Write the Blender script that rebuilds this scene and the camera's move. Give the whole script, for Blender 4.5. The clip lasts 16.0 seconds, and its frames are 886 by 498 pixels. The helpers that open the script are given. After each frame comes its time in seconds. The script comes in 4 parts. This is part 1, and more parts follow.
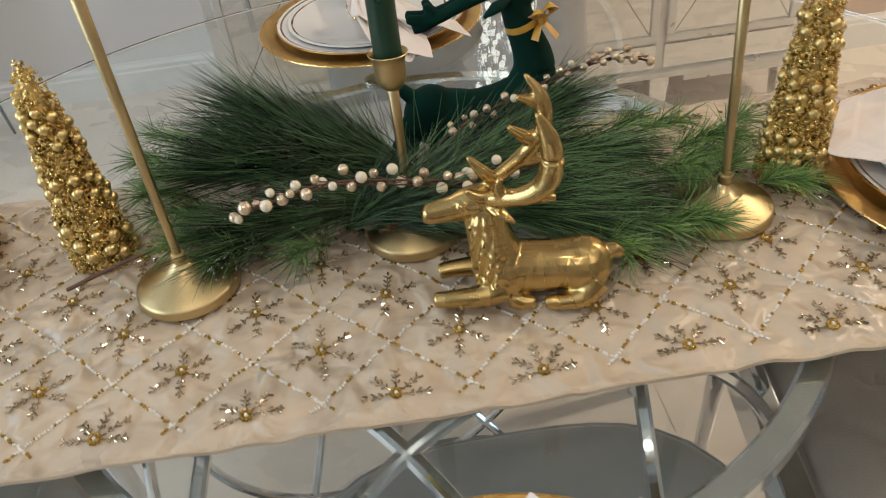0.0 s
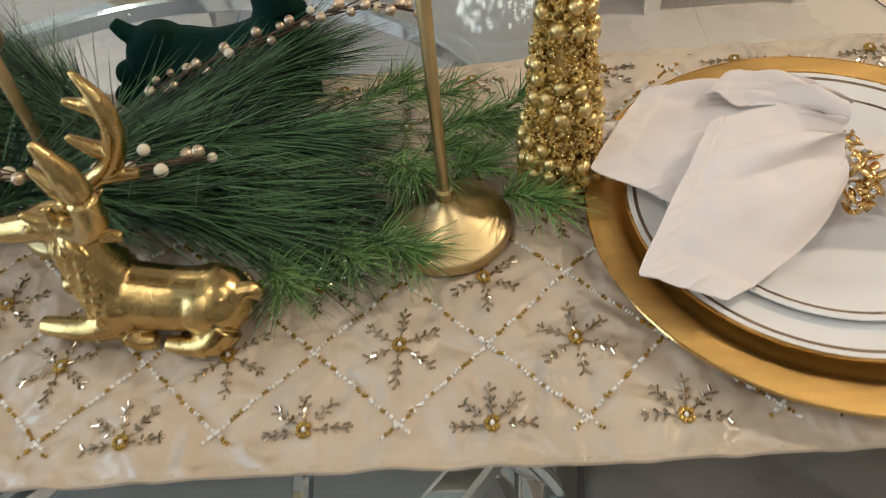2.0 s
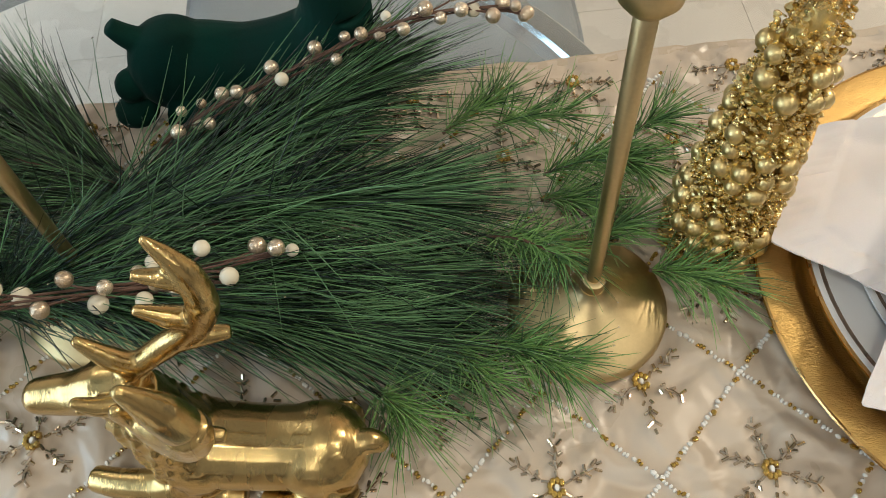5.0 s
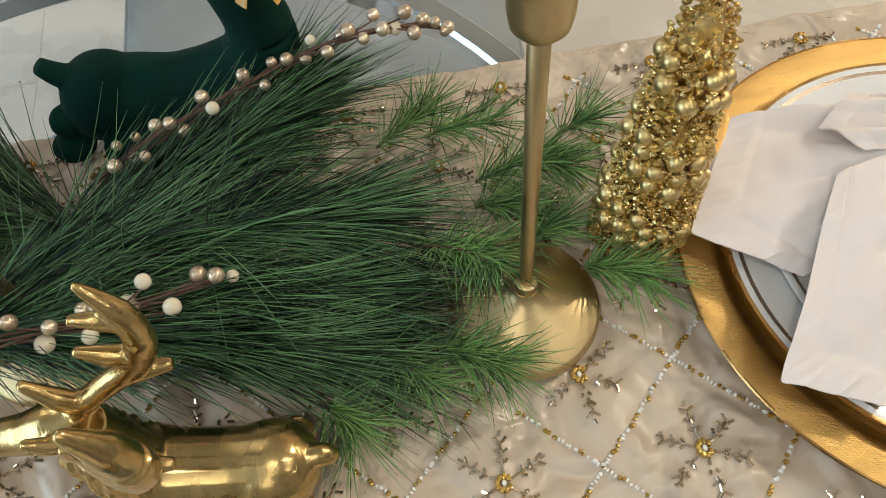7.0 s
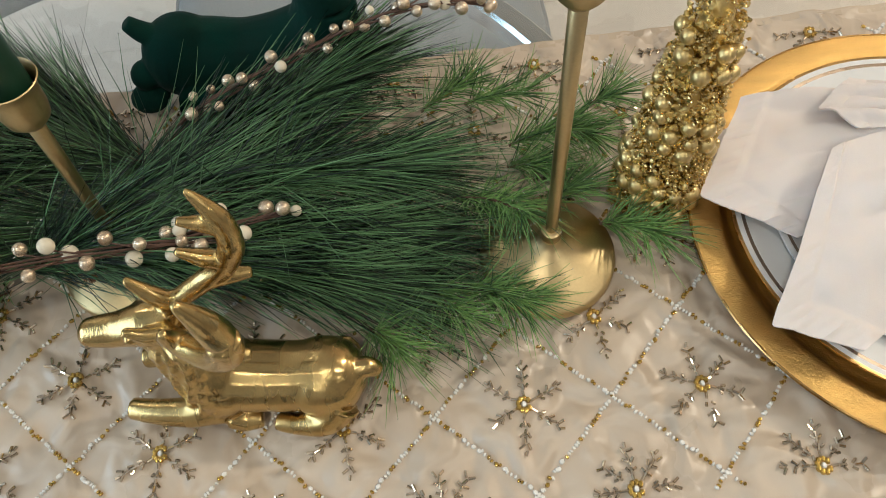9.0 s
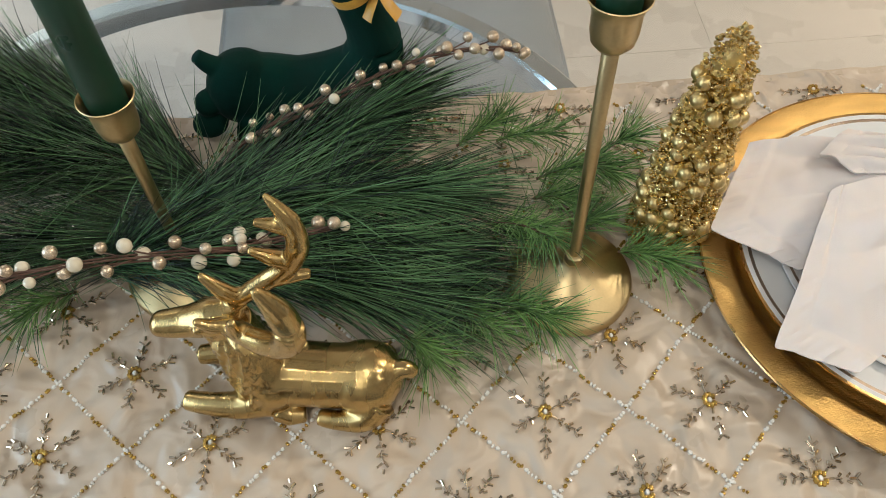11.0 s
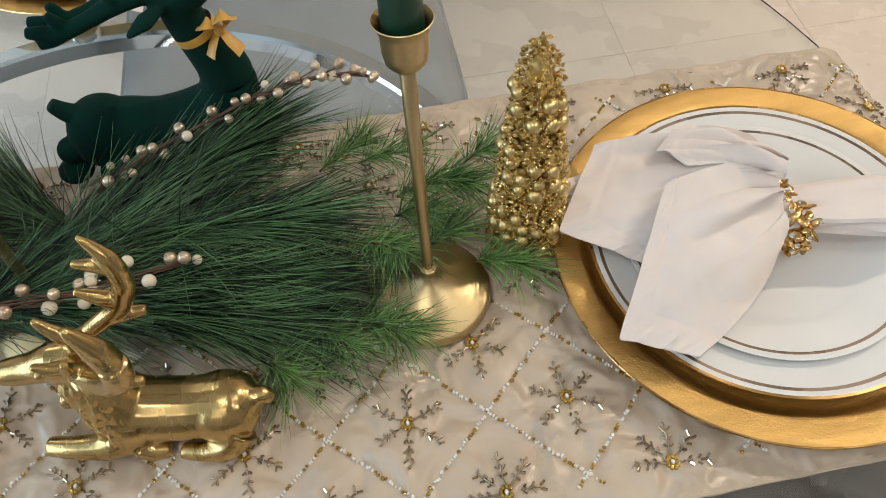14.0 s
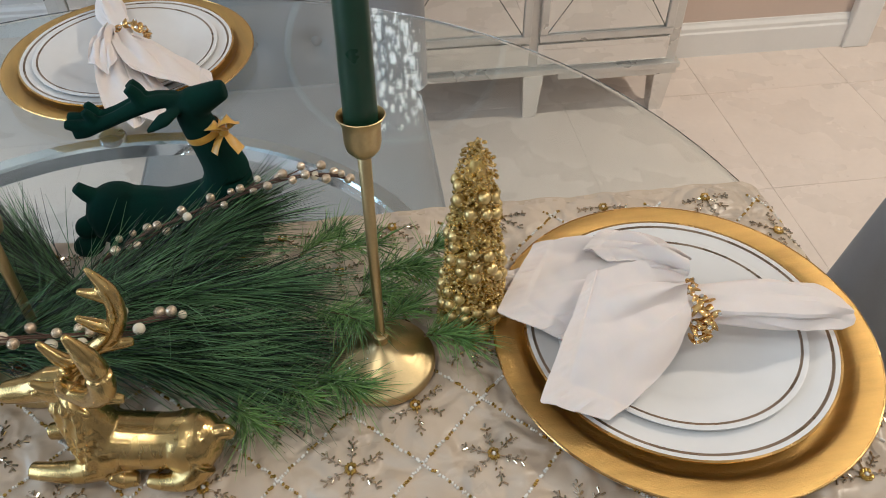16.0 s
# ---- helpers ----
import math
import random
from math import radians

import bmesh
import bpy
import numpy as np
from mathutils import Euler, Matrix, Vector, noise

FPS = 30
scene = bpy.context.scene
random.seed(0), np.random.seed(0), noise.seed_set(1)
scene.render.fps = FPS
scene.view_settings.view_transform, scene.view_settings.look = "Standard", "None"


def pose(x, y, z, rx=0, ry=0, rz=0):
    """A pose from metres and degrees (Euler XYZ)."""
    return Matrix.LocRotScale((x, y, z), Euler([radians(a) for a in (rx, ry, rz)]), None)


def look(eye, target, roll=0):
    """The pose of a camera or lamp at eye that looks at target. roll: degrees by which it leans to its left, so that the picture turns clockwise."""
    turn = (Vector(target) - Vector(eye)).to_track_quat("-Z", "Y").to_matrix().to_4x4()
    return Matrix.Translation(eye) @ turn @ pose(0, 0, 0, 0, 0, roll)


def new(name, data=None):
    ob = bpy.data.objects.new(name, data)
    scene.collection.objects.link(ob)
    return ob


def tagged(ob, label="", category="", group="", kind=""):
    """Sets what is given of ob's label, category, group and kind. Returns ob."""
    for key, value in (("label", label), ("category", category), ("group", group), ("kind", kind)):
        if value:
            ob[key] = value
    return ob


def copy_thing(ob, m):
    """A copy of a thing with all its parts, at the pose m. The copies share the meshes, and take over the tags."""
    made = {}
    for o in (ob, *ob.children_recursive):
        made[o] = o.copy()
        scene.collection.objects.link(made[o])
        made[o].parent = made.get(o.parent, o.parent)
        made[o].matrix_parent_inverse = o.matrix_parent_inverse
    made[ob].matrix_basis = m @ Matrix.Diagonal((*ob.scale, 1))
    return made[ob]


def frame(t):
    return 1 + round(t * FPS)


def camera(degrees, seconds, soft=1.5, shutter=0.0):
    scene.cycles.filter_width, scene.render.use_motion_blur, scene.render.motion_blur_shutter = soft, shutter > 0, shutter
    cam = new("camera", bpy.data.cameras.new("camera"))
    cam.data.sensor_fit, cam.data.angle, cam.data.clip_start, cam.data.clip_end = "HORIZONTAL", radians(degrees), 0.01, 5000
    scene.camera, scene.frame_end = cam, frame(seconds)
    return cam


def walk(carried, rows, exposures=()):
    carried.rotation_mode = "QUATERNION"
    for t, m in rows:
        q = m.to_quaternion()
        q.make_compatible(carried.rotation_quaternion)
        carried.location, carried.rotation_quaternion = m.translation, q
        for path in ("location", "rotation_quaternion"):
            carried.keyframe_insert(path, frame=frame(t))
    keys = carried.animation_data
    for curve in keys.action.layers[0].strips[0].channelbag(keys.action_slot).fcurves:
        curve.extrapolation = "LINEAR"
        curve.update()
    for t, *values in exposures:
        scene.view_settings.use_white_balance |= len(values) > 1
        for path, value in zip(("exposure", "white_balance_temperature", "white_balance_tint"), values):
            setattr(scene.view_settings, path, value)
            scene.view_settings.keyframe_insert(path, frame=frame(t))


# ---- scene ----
cam = camera(59.4, 16.0, soft=0.86, shutter=0.25)
EXPOSURES = [(0.0, -0.92, 6230, 4), (2.5, -0.97, 5960, 2), (3.5, -0.80, 5880, 0), (6.0, -0.76, 5800, -1), (8.5, -0.84, 5780, 0), (9.2, -0.82, 5770, 0), (12.5, -0.86, 5740, 1), (14.5, -0.91, 5680, 2), (16.0, -1.0, 5530, 3)]
PATH = [
    (0, (-0.054, -0.437, 1.209), (0.025, 1.129, -0.032), -6.8),
    (0.5, (0.062, -0.475, 1.2), (-0.046, 1.064, -0.073), -8.9),
    (1, (0.171, -0.462, 1.187), (-0.021, 1.014, -0.149), -9.8),
    (1.5, (0.224, -0.381, 1.187), (0.044, 1.024, -0.226), -9.4),
    (2, (0.249, -0.274, 1.181), (0.136, 1.047, -0.316), -7.4),
    (2.5, (0.26, -0.187, 1.195), (0.157, 1.036, -0.385), -7.4),
    (3, (0.219, -0.14, 1.196), (0.183, 1.01, -0.44), -4.7),
    (3.5, (0.156, -0.121, 1.199), (0.098, 0.993, -0.462), -6.0),
    (6, (0.141, -0.077, 1.174), (0.212, 0.855, -0.594), -4.2),
    (6.5, (0.156, -0.076, 1.193), (0.224, 0.835, -0.586), -5.5),
    (7, (0.161, -0.089, 1.201), (0.257, 0.891, -0.54), -5.0),
    (7.5, (0.172, -0.072, 1.222), (0.258, 0.822, -0.565), -5.1),
    (8, (0.158, -0.126, 1.222), (0.225, 0.807, -0.545), -5.4),
    (8.5, (0.144, -0.153, 1.232), (0.207, 0.822, -0.513), -4.8),
    (9, (0.139, -0.142, 1.236), (0.205, 0.84, -0.505), -3.7),
    (9.2, (0.14, -0.134, 1.237), (0.201, 0.828, -0.516), -3.6),
    (11.3, (0.115, -0.186, 1.268), (0.182, 0.925, -0.395), -1.6),
    (11.5, (0.12, -0.183, 1.268), (0.19, 0.933, -0.39), -1.8),
    (12, (0.131, -0.189, 1.277), (0.212, 0.945, -0.369), -2.3),
    (12.5, (0.152, -0.19, 1.276), (0.253, 0.936, -0.373), -2.9),
    (13, (0.173, -0.196, 1.271), (0.296, 0.928, -0.379), -3.6),
    (13.5, (0.186, -0.198, 1.272), (0.329, 0.926, -0.377), -3.6),
    (14, (0.195, -0.203, 1.274), (0.344, 0.928, -0.369), -3.4),
    (14.5, (0.201, -0.217, 1.272), (0.338, 0.943, -0.352), -3.4),
    (15, (0.216, -0.245, 1.269), (0.351, 0.982, -0.305), -2.6),
    (15.5, (0.221, -0.264, 1.298), (0.369, 1.066, -0.189), -1.6),
    (16, (0.22, -0.311, 1.307), (0.41, 1.115, -0.083), -0.2),
]
walk(cam, [(t, look(eye, target, roll)) for t, eye, target, roll in PATH], exposures=EXPOSURES)

# ---- world, light ----
world = bpy.data.worlds.new("world")
scene.world = world
world.use_nodes = True
wn = world.node_tree.nodes
wn["Background"].inputs["Strength"].default_value = 0.05
sky = wn.new("ShaderNodeTexSky")
sky.sky_type, sky.sun_disc = "NISHITA", False
sky.sun_elevation, sky.sun_rotation = radians(35), radians(250)
world.node_tree.links.new(sky.outputs[0], wn["Background"].inputs["Color"])


def area_lamp(name, m, sx, sy, power, colour, shape="RECTANGLE"):
    d = bpy.data.lights.new(name, "AREA")
    d.shape, d.size, d.size_y, d.energy, d.color = shape, sx, sy, power, colour
    ob = new(name, d)
    ob.matrix_world = m
    return ob


WARM, AMBER, COOL = (1.0, 0.86, 0.72), (1.0, 0.78, 0.58), (0.74, 0.87, 1.0)
# The last two, behind the table, are added unseen to brighten the back.
DOWNLIGHTS = [(-0.25, -0.55), (1.25, -0.35), (1.5, -1.6), (-0.6, -1.7), (2.35, 0.9), (-1.5, 1.95)]
for lx, ly in DOWNLIGHTS:
    area_lamp("downlight_lamp", pose(lx, ly, 2.585), 0.13, 0.13, 12 if ly < 0 else 88 if lx > 0 else 12, AMBER if lx > 2 else WARM, "DISK")
area_lamp("window_light", pose(-2.13, -0.2, 1.45, 0, -90, 0), 1.5, 1.7, 68, COOL)

# ---- materials ----
MATS = {}


def mat(name, col, rough=0.5, metal=0.0, var=0.18, scale=12.0, grain=300.0, bump=0.15, depth=0.0006, rand=0.0, sheen=0.0,
        coat=0.0, trans=0.0, ior=1.5, emit=0.0, aniso=0.0, subsurf=0.0, island=0.0, rvar=0.12, stretch=(1, 1, 1), dark=None, crease=0.0, low=0.32, high=0.70):
    """A surface with colour variation at two scales, grain relief and uneven gloss."""
    if name in MATS:
        return MATS[name]
    m = bpy.data.materials.new(name)
    m.use_nodes = True
    nt = m.node_tree
    N, L = nt.nodes, nt.links
    b = N["Principled BSDF"]
    tc = N.new("ShaderNodeTexCoord")
    mp = N.new("ShaderNodeMapping")
    mp.inputs["Scale"].default_value = stretch
    L.new(tc.outputs["Object"], mp.inputs["Vector"])
    n1, n2 = N.new("ShaderNodeTexNoise"), N.new("ShaderNodeTexNoise")
    n1.inputs["Scale"].default_value, n1.inputs["Detail"].default_value = scale, 4
    n2.inputs["Scale"].default_value, n2.inputs["Detail"].default_value = grain, 2
    for n in (n1, n2):
        L.new(mp.outputs[0], n.inputs["Vector"])
    add = N.new("ShaderNodeMath")
    add.operation = "MULTIPLY_ADD"
    add.inputs[1].default_value = 0.35
    L.new(n2.outputs["Fac"], add.inputs[0])
    L.new(n1.outputs["Fac"], add.inputs[2])
    src = add.outputs[0]
    if rand or island:
        src2 = N.new("ShaderNodeObjectInfo").outputs["Random"] if rand else N.new("ShaderNodeNewGeometry").outputs["Random Per Island"]
        a2 = N.new("ShaderNodeMath")
        a2.operation = "MULTIPLY_ADD"
        a2.inputs[1].default_value = rand or island
        L.new(src2, a2.inputs[0])
        L.new(src, a2.inputs[2])
        src = a2.outputs[0]
    norm = N.new("ShaderNodeMath")
    norm.operation = "DIVIDE"
    norm.inputs[1].default_value = 1.35 + (rand or island)
    L.new(src, norm.inputs[0])
    ramp = N.new("ShaderNodeValToRGB")
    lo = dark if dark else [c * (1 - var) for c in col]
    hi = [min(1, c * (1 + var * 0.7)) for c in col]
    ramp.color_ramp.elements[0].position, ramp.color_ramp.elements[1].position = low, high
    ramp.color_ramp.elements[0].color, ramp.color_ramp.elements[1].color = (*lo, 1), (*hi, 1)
    L.new(norm.outputs[0], ramp.inputs[0])
    L.new(ramp.outputs[0], b.inputs["Base Color"])
    rr = N.new("ShaderNodeMapRange")
    rr.inputs["To Min"].default_value, rr.inputs["To Max"].default_value = max(0, rough - rvar), min(1, rough + rvar)
    rr.inputs["From Min"].default_value, rr.inputs["From Max"].default_value = 0.3, 0.7
    L.new(n1.outputs["Fac"], rr.inputs["Value"])
    L.new(rr.outputs[0], b.inputs["Roughness"])
    b.inputs["Metallic"].default_value = metal
    b.inputs["IOR"].default_value = ior
    b.inputs["Coat Weight"].default_value = coat
    b.inputs["Sheen Weight"].default_value = sheen
    b.inputs["Sheen Roughness"].default_value = 0.4
    b.inputs["Transmission Weight"].default_value = trans
    b.inputs["Anisotropic"].default_value = aniso
    b.inputs["Subsurface Weight"].default_value = subsurf
    b.inputs["Subsurface Radius"].default_value = (0.004, 0.003, 0.002)
    if emit:
        b.inputs["Emission Strength"].default_value = emit
        b.inputs["Emission Color"].default_value = (*col, 1)
    if bump:
        bp = N.new("ShaderNodeBump")
        bp.inputs["Strength"].default_value, bp.inputs["Distance"].default_value = bump, depth
        L.new(n2.outputs["Fac"], bp.inputs["Height"])
        L.new(bp.outputs[0], b.inputs["Normal"])
        if crease:
            n3, bp2 = N.new("ShaderNodeTexNoise"), N.new("ShaderNodeBump")
            n3.inputs["Scale"].default_value, n3.inputs["Detail"].default_value, n3.inputs["Distortion"].default_value = crease, 1.6, 0.4
            bp2.inputs["Strength"].default_value, bp2.inputs["Distance"].default_value = 1.0, 0.018
            L.new(mp.outputs[0], n3.inputs["Vector"])
            L.new(n3.outputs["Fac"], bp2.inputs["Height"])
            L.new(bp2.outputs[0], bp.inputs["Normal"])
    MATS[name] = m
    return m


def glass(name, col, rough=0.0, ior=1.5):
    m = bpy.data.materials.new(name)
    m.use_nodes = True
    b = m.node_tree.nodes["Principled BSDF"]
    b.inputs["Base Color"].default_value = (*col, 1)
    b.inputs["Roughness"].default_value, b.inputs["Transmission Weight"].default_value, b.inputs["IOR"].default_value = rough, 1.0, ior
    return m


M_GLASS = glass("table glass", (0.91, 0.975, 0.975))
M_CRYSTAL = glass("crystal", (0.98, 0.99, 1.0), 0.0, 1.6)
M_CHROME = mat("polished chrome", (0.74, 0.76, 0.79), 0.07, 1.0, 0.06, 8, 60, 0.02, rvar=0.04)
M_STEEL = mat("brushed steel", (0.6, 0.6, 0.6), 0.3, 1.0, 0.08, 20, 400, 0.1)
M_BRASS = mat("satin brass", (0.59, 0.46, 0.245), 0.40, 1.0, 0.16, 14, 500, 0.12, 0.0003)
M_GOLD = mat("gilded resin", (0.545, 0.39, 0.162), 0.24, 1.0, 0.16, 30, 520, 0.30, 0.0005, rvar=0.10, stretch=(2.2, 1, 0.5))
M_CHARGER = mat("brushed gold charger", (0.655, 0.43, 0.145), 0.36, 1.0, 0.16, 14, 420, 0.7, 0.0005, stretch=(1, 7, 1), rvar=0.04)
M_CHINA = mat("white china", (0.80, 0.79, 0.78), 0.16, 0.0, 0.03, 6, 80, 0.01, coat=0.4, rvar=0.04)
M_PLATINUM = mat("platinum band", (0.32, 0.25, 0.19), 0.28, 0.8, 0.1, 30, 300, 0.05)
M_GOLDLINE = mat("gilt plate edge", (0.75, 0.5, 0.2), 0.22, 1.0, 0.1, 30, 300, 0.05)
M_LINEN = mat("white cotton napkin", (0.80, 0.72, 0.68), 0.85, 0.0, 0.05, 25, 1500, 0.35, 0.0004, sheen=0.15, subsurf=0.15)
M_RUNNER = mat("champagne satin", (0.565, 0.465, 0.362), 0.34, 0.0, 0.10, 16, 1800, 0.3, 0.0003, sheen=0.15, crease=30)
M_HEM = mat("runner hem", (0.52, 0.42, 0.31), 0.6, 0.0, 0.15, 16, 1500, 0.3, 0.0003, sheen=0.2)
M_BEADW = mat("white seed bead", (0.80, 0.77, 0.72), 0.2, 0.0, 0.1, 60, 500, 0.0, coat=0.6, island=0.3)
M_BEADG = mat("gold seed bead", (0.55, 0.36, 0.08), 0.2, 0.75, 0.3, 60, 500, 0.0, coat=0.5, island=0.3)
M_BUGLE = mat("silver lined bugle bead", (0.68, 0.57, 0.42), 0.12, 0.85, 0.5, 60, 500, 0.0, coat=0.8, island=0.5)
M_PEARL = mat("champagne pearl", (0.76, 0.63, 0.47), 0.30, 0.75, 0.10, 40, 400, 0.10, coat=0.2, rand=0.5, dark=(0.56, 0.43, 0.30), low=0.36, high=0.6)
M_IVORY = mat("ivory pearl", (0.77, 0.69, 0.53), 0.18, 0.0, 0.06, 40, 400, 0.05, coat=0.6, rand=0.3)
M_TWIG = mat("brown wired twig", (0.12, 0.065, 0.045), 0.7, 0.0, 0.3, 60, 600, 0.5)
M_RUST = mat("rust bristle", (0.27, 0.10, 0.04), 0.8, 0.0, 0.3, 60, 400, 0.3, island=0.4)
# Tone differs per needle; the near-black end stands in for shade in the gaps.
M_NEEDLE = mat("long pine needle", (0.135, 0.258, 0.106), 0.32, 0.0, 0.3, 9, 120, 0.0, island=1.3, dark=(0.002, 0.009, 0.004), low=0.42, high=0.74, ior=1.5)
M_NEEDLE2 = mat("short pine needle", (0.190, 0.33, 0.095), 0.36, 0.0, 0.3, 9, 120, 0.0, island=0.8, dark=(0.012, 0.045, 0.016), low=0.30, high=0.62, ior=1.38)
M_SPARK = mat("glitter fleck", (0.9, 0.92, 0.9), 0.12, 0.8, 0.05, 60, 500, 0.0)
M_VELVET = mat("dark green velvet", (0.002, 0.024, 0.017), 0.9, 0.0, 0.35, 30, 900, 0.3, 0.0004, sheen=0.03, ior=1.25)
M_RIBBON = mat("mustard satin ribbon", (0.62, 0.34, 0.05), 0.4, 0.0, 0.2, 60, 900, 0.2, sheen=0.3)
M_CANDLE = mat("dark green wax", (0.008, 0.040, 0.020), 0.38, 0.0, 0.2, 20, 200, 0.05, subsurf=0.05)
M_TREEB = mat("gold bauble bead", (0.74, 0.57, 0.26), 0.36, 1.0, 0.15, 60, 500, 0.06, rand=0.3)
M_TREEG = mat("gold glitter", (0.86, 0.66, 0.30), 0.24, 1.0, 0.3, 90, 900, 0.4, 0.0008, island=0.4)
M_GREY = mat("grey velvet", (0.275, 0.272, 0.278), 0.85, 0.0, 0.2, 7, 700, 0.25, 0.0005, sheen=0.2)
# The grey velvet again, with the warm light on it put into the colour.
M_GREY_WARM = mat("warm lit grey velvet", (0.185, 0.155, 0.14), 0.85, 0.0, 0.25, 7, 700, 0.25, 0.0005, sheen=0.2)
M_WALL = mat("painted wall", (0.74, 0.73, 0.72), 0.75, 0.0, 0.03, 3, 150, 0.1, 0.0006)
M_WALL3 = mat("warm beige painted wall", (0.60, 0.485, 0.41), 0.75, 0.0, 0.04, 3, 150, 0.1, 0.0006)
# Darker than the seen walls so the unseen ones throw back less light.
M_WALL2 = mat("low bounce unseen wall", (0.42, 0.40, 0.38), 0.8, 0.0, 0.05, 3, 150, 0.1, 0.0006)
M_TRIM = mat("white gloss trim", (0.80, 0.79, 0.77), 0.35, 0.0, 0.03, 4, 80, 0.04)
M_CEIL = mat("white ceiling", (0.58, 0.57, 0.55), 0.85, 0.0, 0.02, 3, 120, 0.1)
M_TILE = mat("beige porcelain tile", (0.72, 0.632, 0.565), 0.3, 0.0, 0.13, 5, 60, 0.05, rand=0.12, low=0.2, high=0.8)
M_GROUT = mat("beige grout", (0.64, 0.555, 0.485), 0.9, 0.0, 0.15, 20, 300, 0.3)
M_MIRROR = mat("mirror panel", (0.80, 0.81, 0.80), 0.03, 1.0, 0.02, 4, 40, 0.0, rvar=0.02)
M_SILVER = mat("silver painted frame", (0.68, 0.67, 0.64), 0.33, 0.7, 0.1, 10, 200, 0.1)
M_BLACK = mat("black metal", (0.02, 0.02, 0.02), 0.4, 0.5, 0.2, 20, 200, 0.1)
M_LAMP = mat("downlight diffuser", (1.0, 0.86, 0.7), 0.6, emit=14.0, bump=0)
# Glow that stands in for the glints of the lamp's crystals.
M_SHADE = mat("crystal sparkle glow", (1.0, 0.95, 0.86), 0.6, emit=6.0, bump=0)


# ---- mesh tools ----
class Buf:
    """Vertices and faces of one mesh, with a material slot per face."""

    def __init__(self):
        self.v, self.f, self.m = [], [], []

    def add(self, verts, faces, slot=0):
        o = len(self.v)
        self.v.extend([tuple(p) for p in verts])
        self.f.extend([tuple(i + o for i in f) for f in faces])
        self.m.extend([slot] * len(faces))
        return self

    def lathe(self, prof, n=48, at=(0, 0, 0), slots=None, slot=0):
        """Turns (r, z) pairs round the z axis into one welded skin."""
        turn = sum(p[0] * q[1] - q[0] * p[1] for p, q in zip(prof, prof[1:] + prof[:1]))
        o, first, count = len(self.v), [], 0
        for r, z in prof:
            first.append(count)
            m = 1 if r < 1e-6 else n
            self.v.extend((at[0] + r * math.cos(2 * math.pi * i / n), at[1] + r * math.sin(2 * math.pi * i / n), at[2] + z) for i in range(m))
            count += m
        for k in range(len(prof) - 1):
            a0, a1 = prof[k][0] < 1e-6, prof[k + 1][0] < 1e-6
            for i in range(n):
                j = (i + 1) % n
                f = [o + first[k] + (0 if a0 else i), o + first[k] + (0 if a0 else j), o + first[k + 1] + (0 if a1 else j), o + first[k + 1] + (0 if a1 else i)]
                f = list(dict.fromkeys(f))
                if len(f) < 3:
                    continue
                self.f.append(tuple(f if turn > 0 else f[::-1]))
                self.m.append(slots[k] if slots else slot)
        return self

    def tube(self, pts, radii, n=10, slot=0, flat=1.0, up=(0, 0, 1)):
        """A closed tube along points; flat squeezes it along up."""
        pts = [Vector(p) for p in pts]
        if not hasattr(radii, "__len__"):
            radii = [radii] * len(pts)
        rings = []
        for i, p in enumerate(pts):
            d = (pts[min(i + 1, len(pts) - 1)] - pts[max(i - 1, 0)]).normalized()
            a = d.cross(Vector(up))
            if a.length < 1e-3:
                a = d.cross(Vector((1, 0, 0)))
            a.normalize()
            b = a.cross(d)
            for k in range(n):
                w = 2 * math.pi * k / n
                rings.append(p + radii[i] * (math.cos(w) * a + flat * math.sin(w) * b))
        fs = [(i * n + k, i * n + (k + 1) % n, (i + 1) * n + (k + 1) % n, (i + 1) * n + k) for i in range(len(pts) - 1) for k in range(n)]
        fs += [tuple(range(n))[::-1], tuple((len(pts) - 1) * n + k for k in range(n))]
        return self.add(rings, fs, slot)

    def ball(self, c, r, seg=12, rings=8, slot=0):
        """An ellipsoid."""
        rx, ry, rz = r if hasattr(r, "__len__") else (r, r, r)
        vs = [(c[0], c[1], c[2] + rz)]
        for j in range(1, rings):
            p = math.pi * j / rings
            vs += [(c[0] + rx * math.sin(p) * math.cos(2 * math.pi * i / seg), c[1] + ry * math.sin(p) * math.sin(2 * math.pi * i / seg), c[2] + rz * math.cos(p)) for i in range(seg)]
        vs.append((c[0], c[1], c[2] - rz))
        fs = [(0, 1 + i, 1 + (i + 1) % seg) for i in range(seg)]
        for j in range(rings - 2):
            o = 1 + j * seg
            fs += [(o + i, o + seg + i, o + seg + (i + 1) % seg, o + (i + 1) % seg) for i in range(seg)]
        o = 1 + (rings - 2) * seg
        fs += [(o + i, len(vs) - 1, o + (i + 1) % seg) for i in range(seg)]
        return self.add(vs, fs, slot)

    def box(self, lo, hi, bevel=0.0, slot=0):
        """A box with chamfered edges."""
        bm = bmesh.new()
        bmesh.ops.create_cube(bm, size=1)
        for v in bm.verts:
            v.co = [lo[i] + (v.co[i] + 0.5) * (hi[i] - lo[i]) for i in range(3)]
        if bevel:
            bmesh.ops.bevel(bm, geom=bm.edges[:], offset=bevel, segments=2, affect="EDGES", profile=0.6)
        bm.verts.index_update()
        self.add([v.co[:] for v in bm.verts], [[v.index for v in f.verts] for f in bm.faces], slot)
        bm.free()
        return self


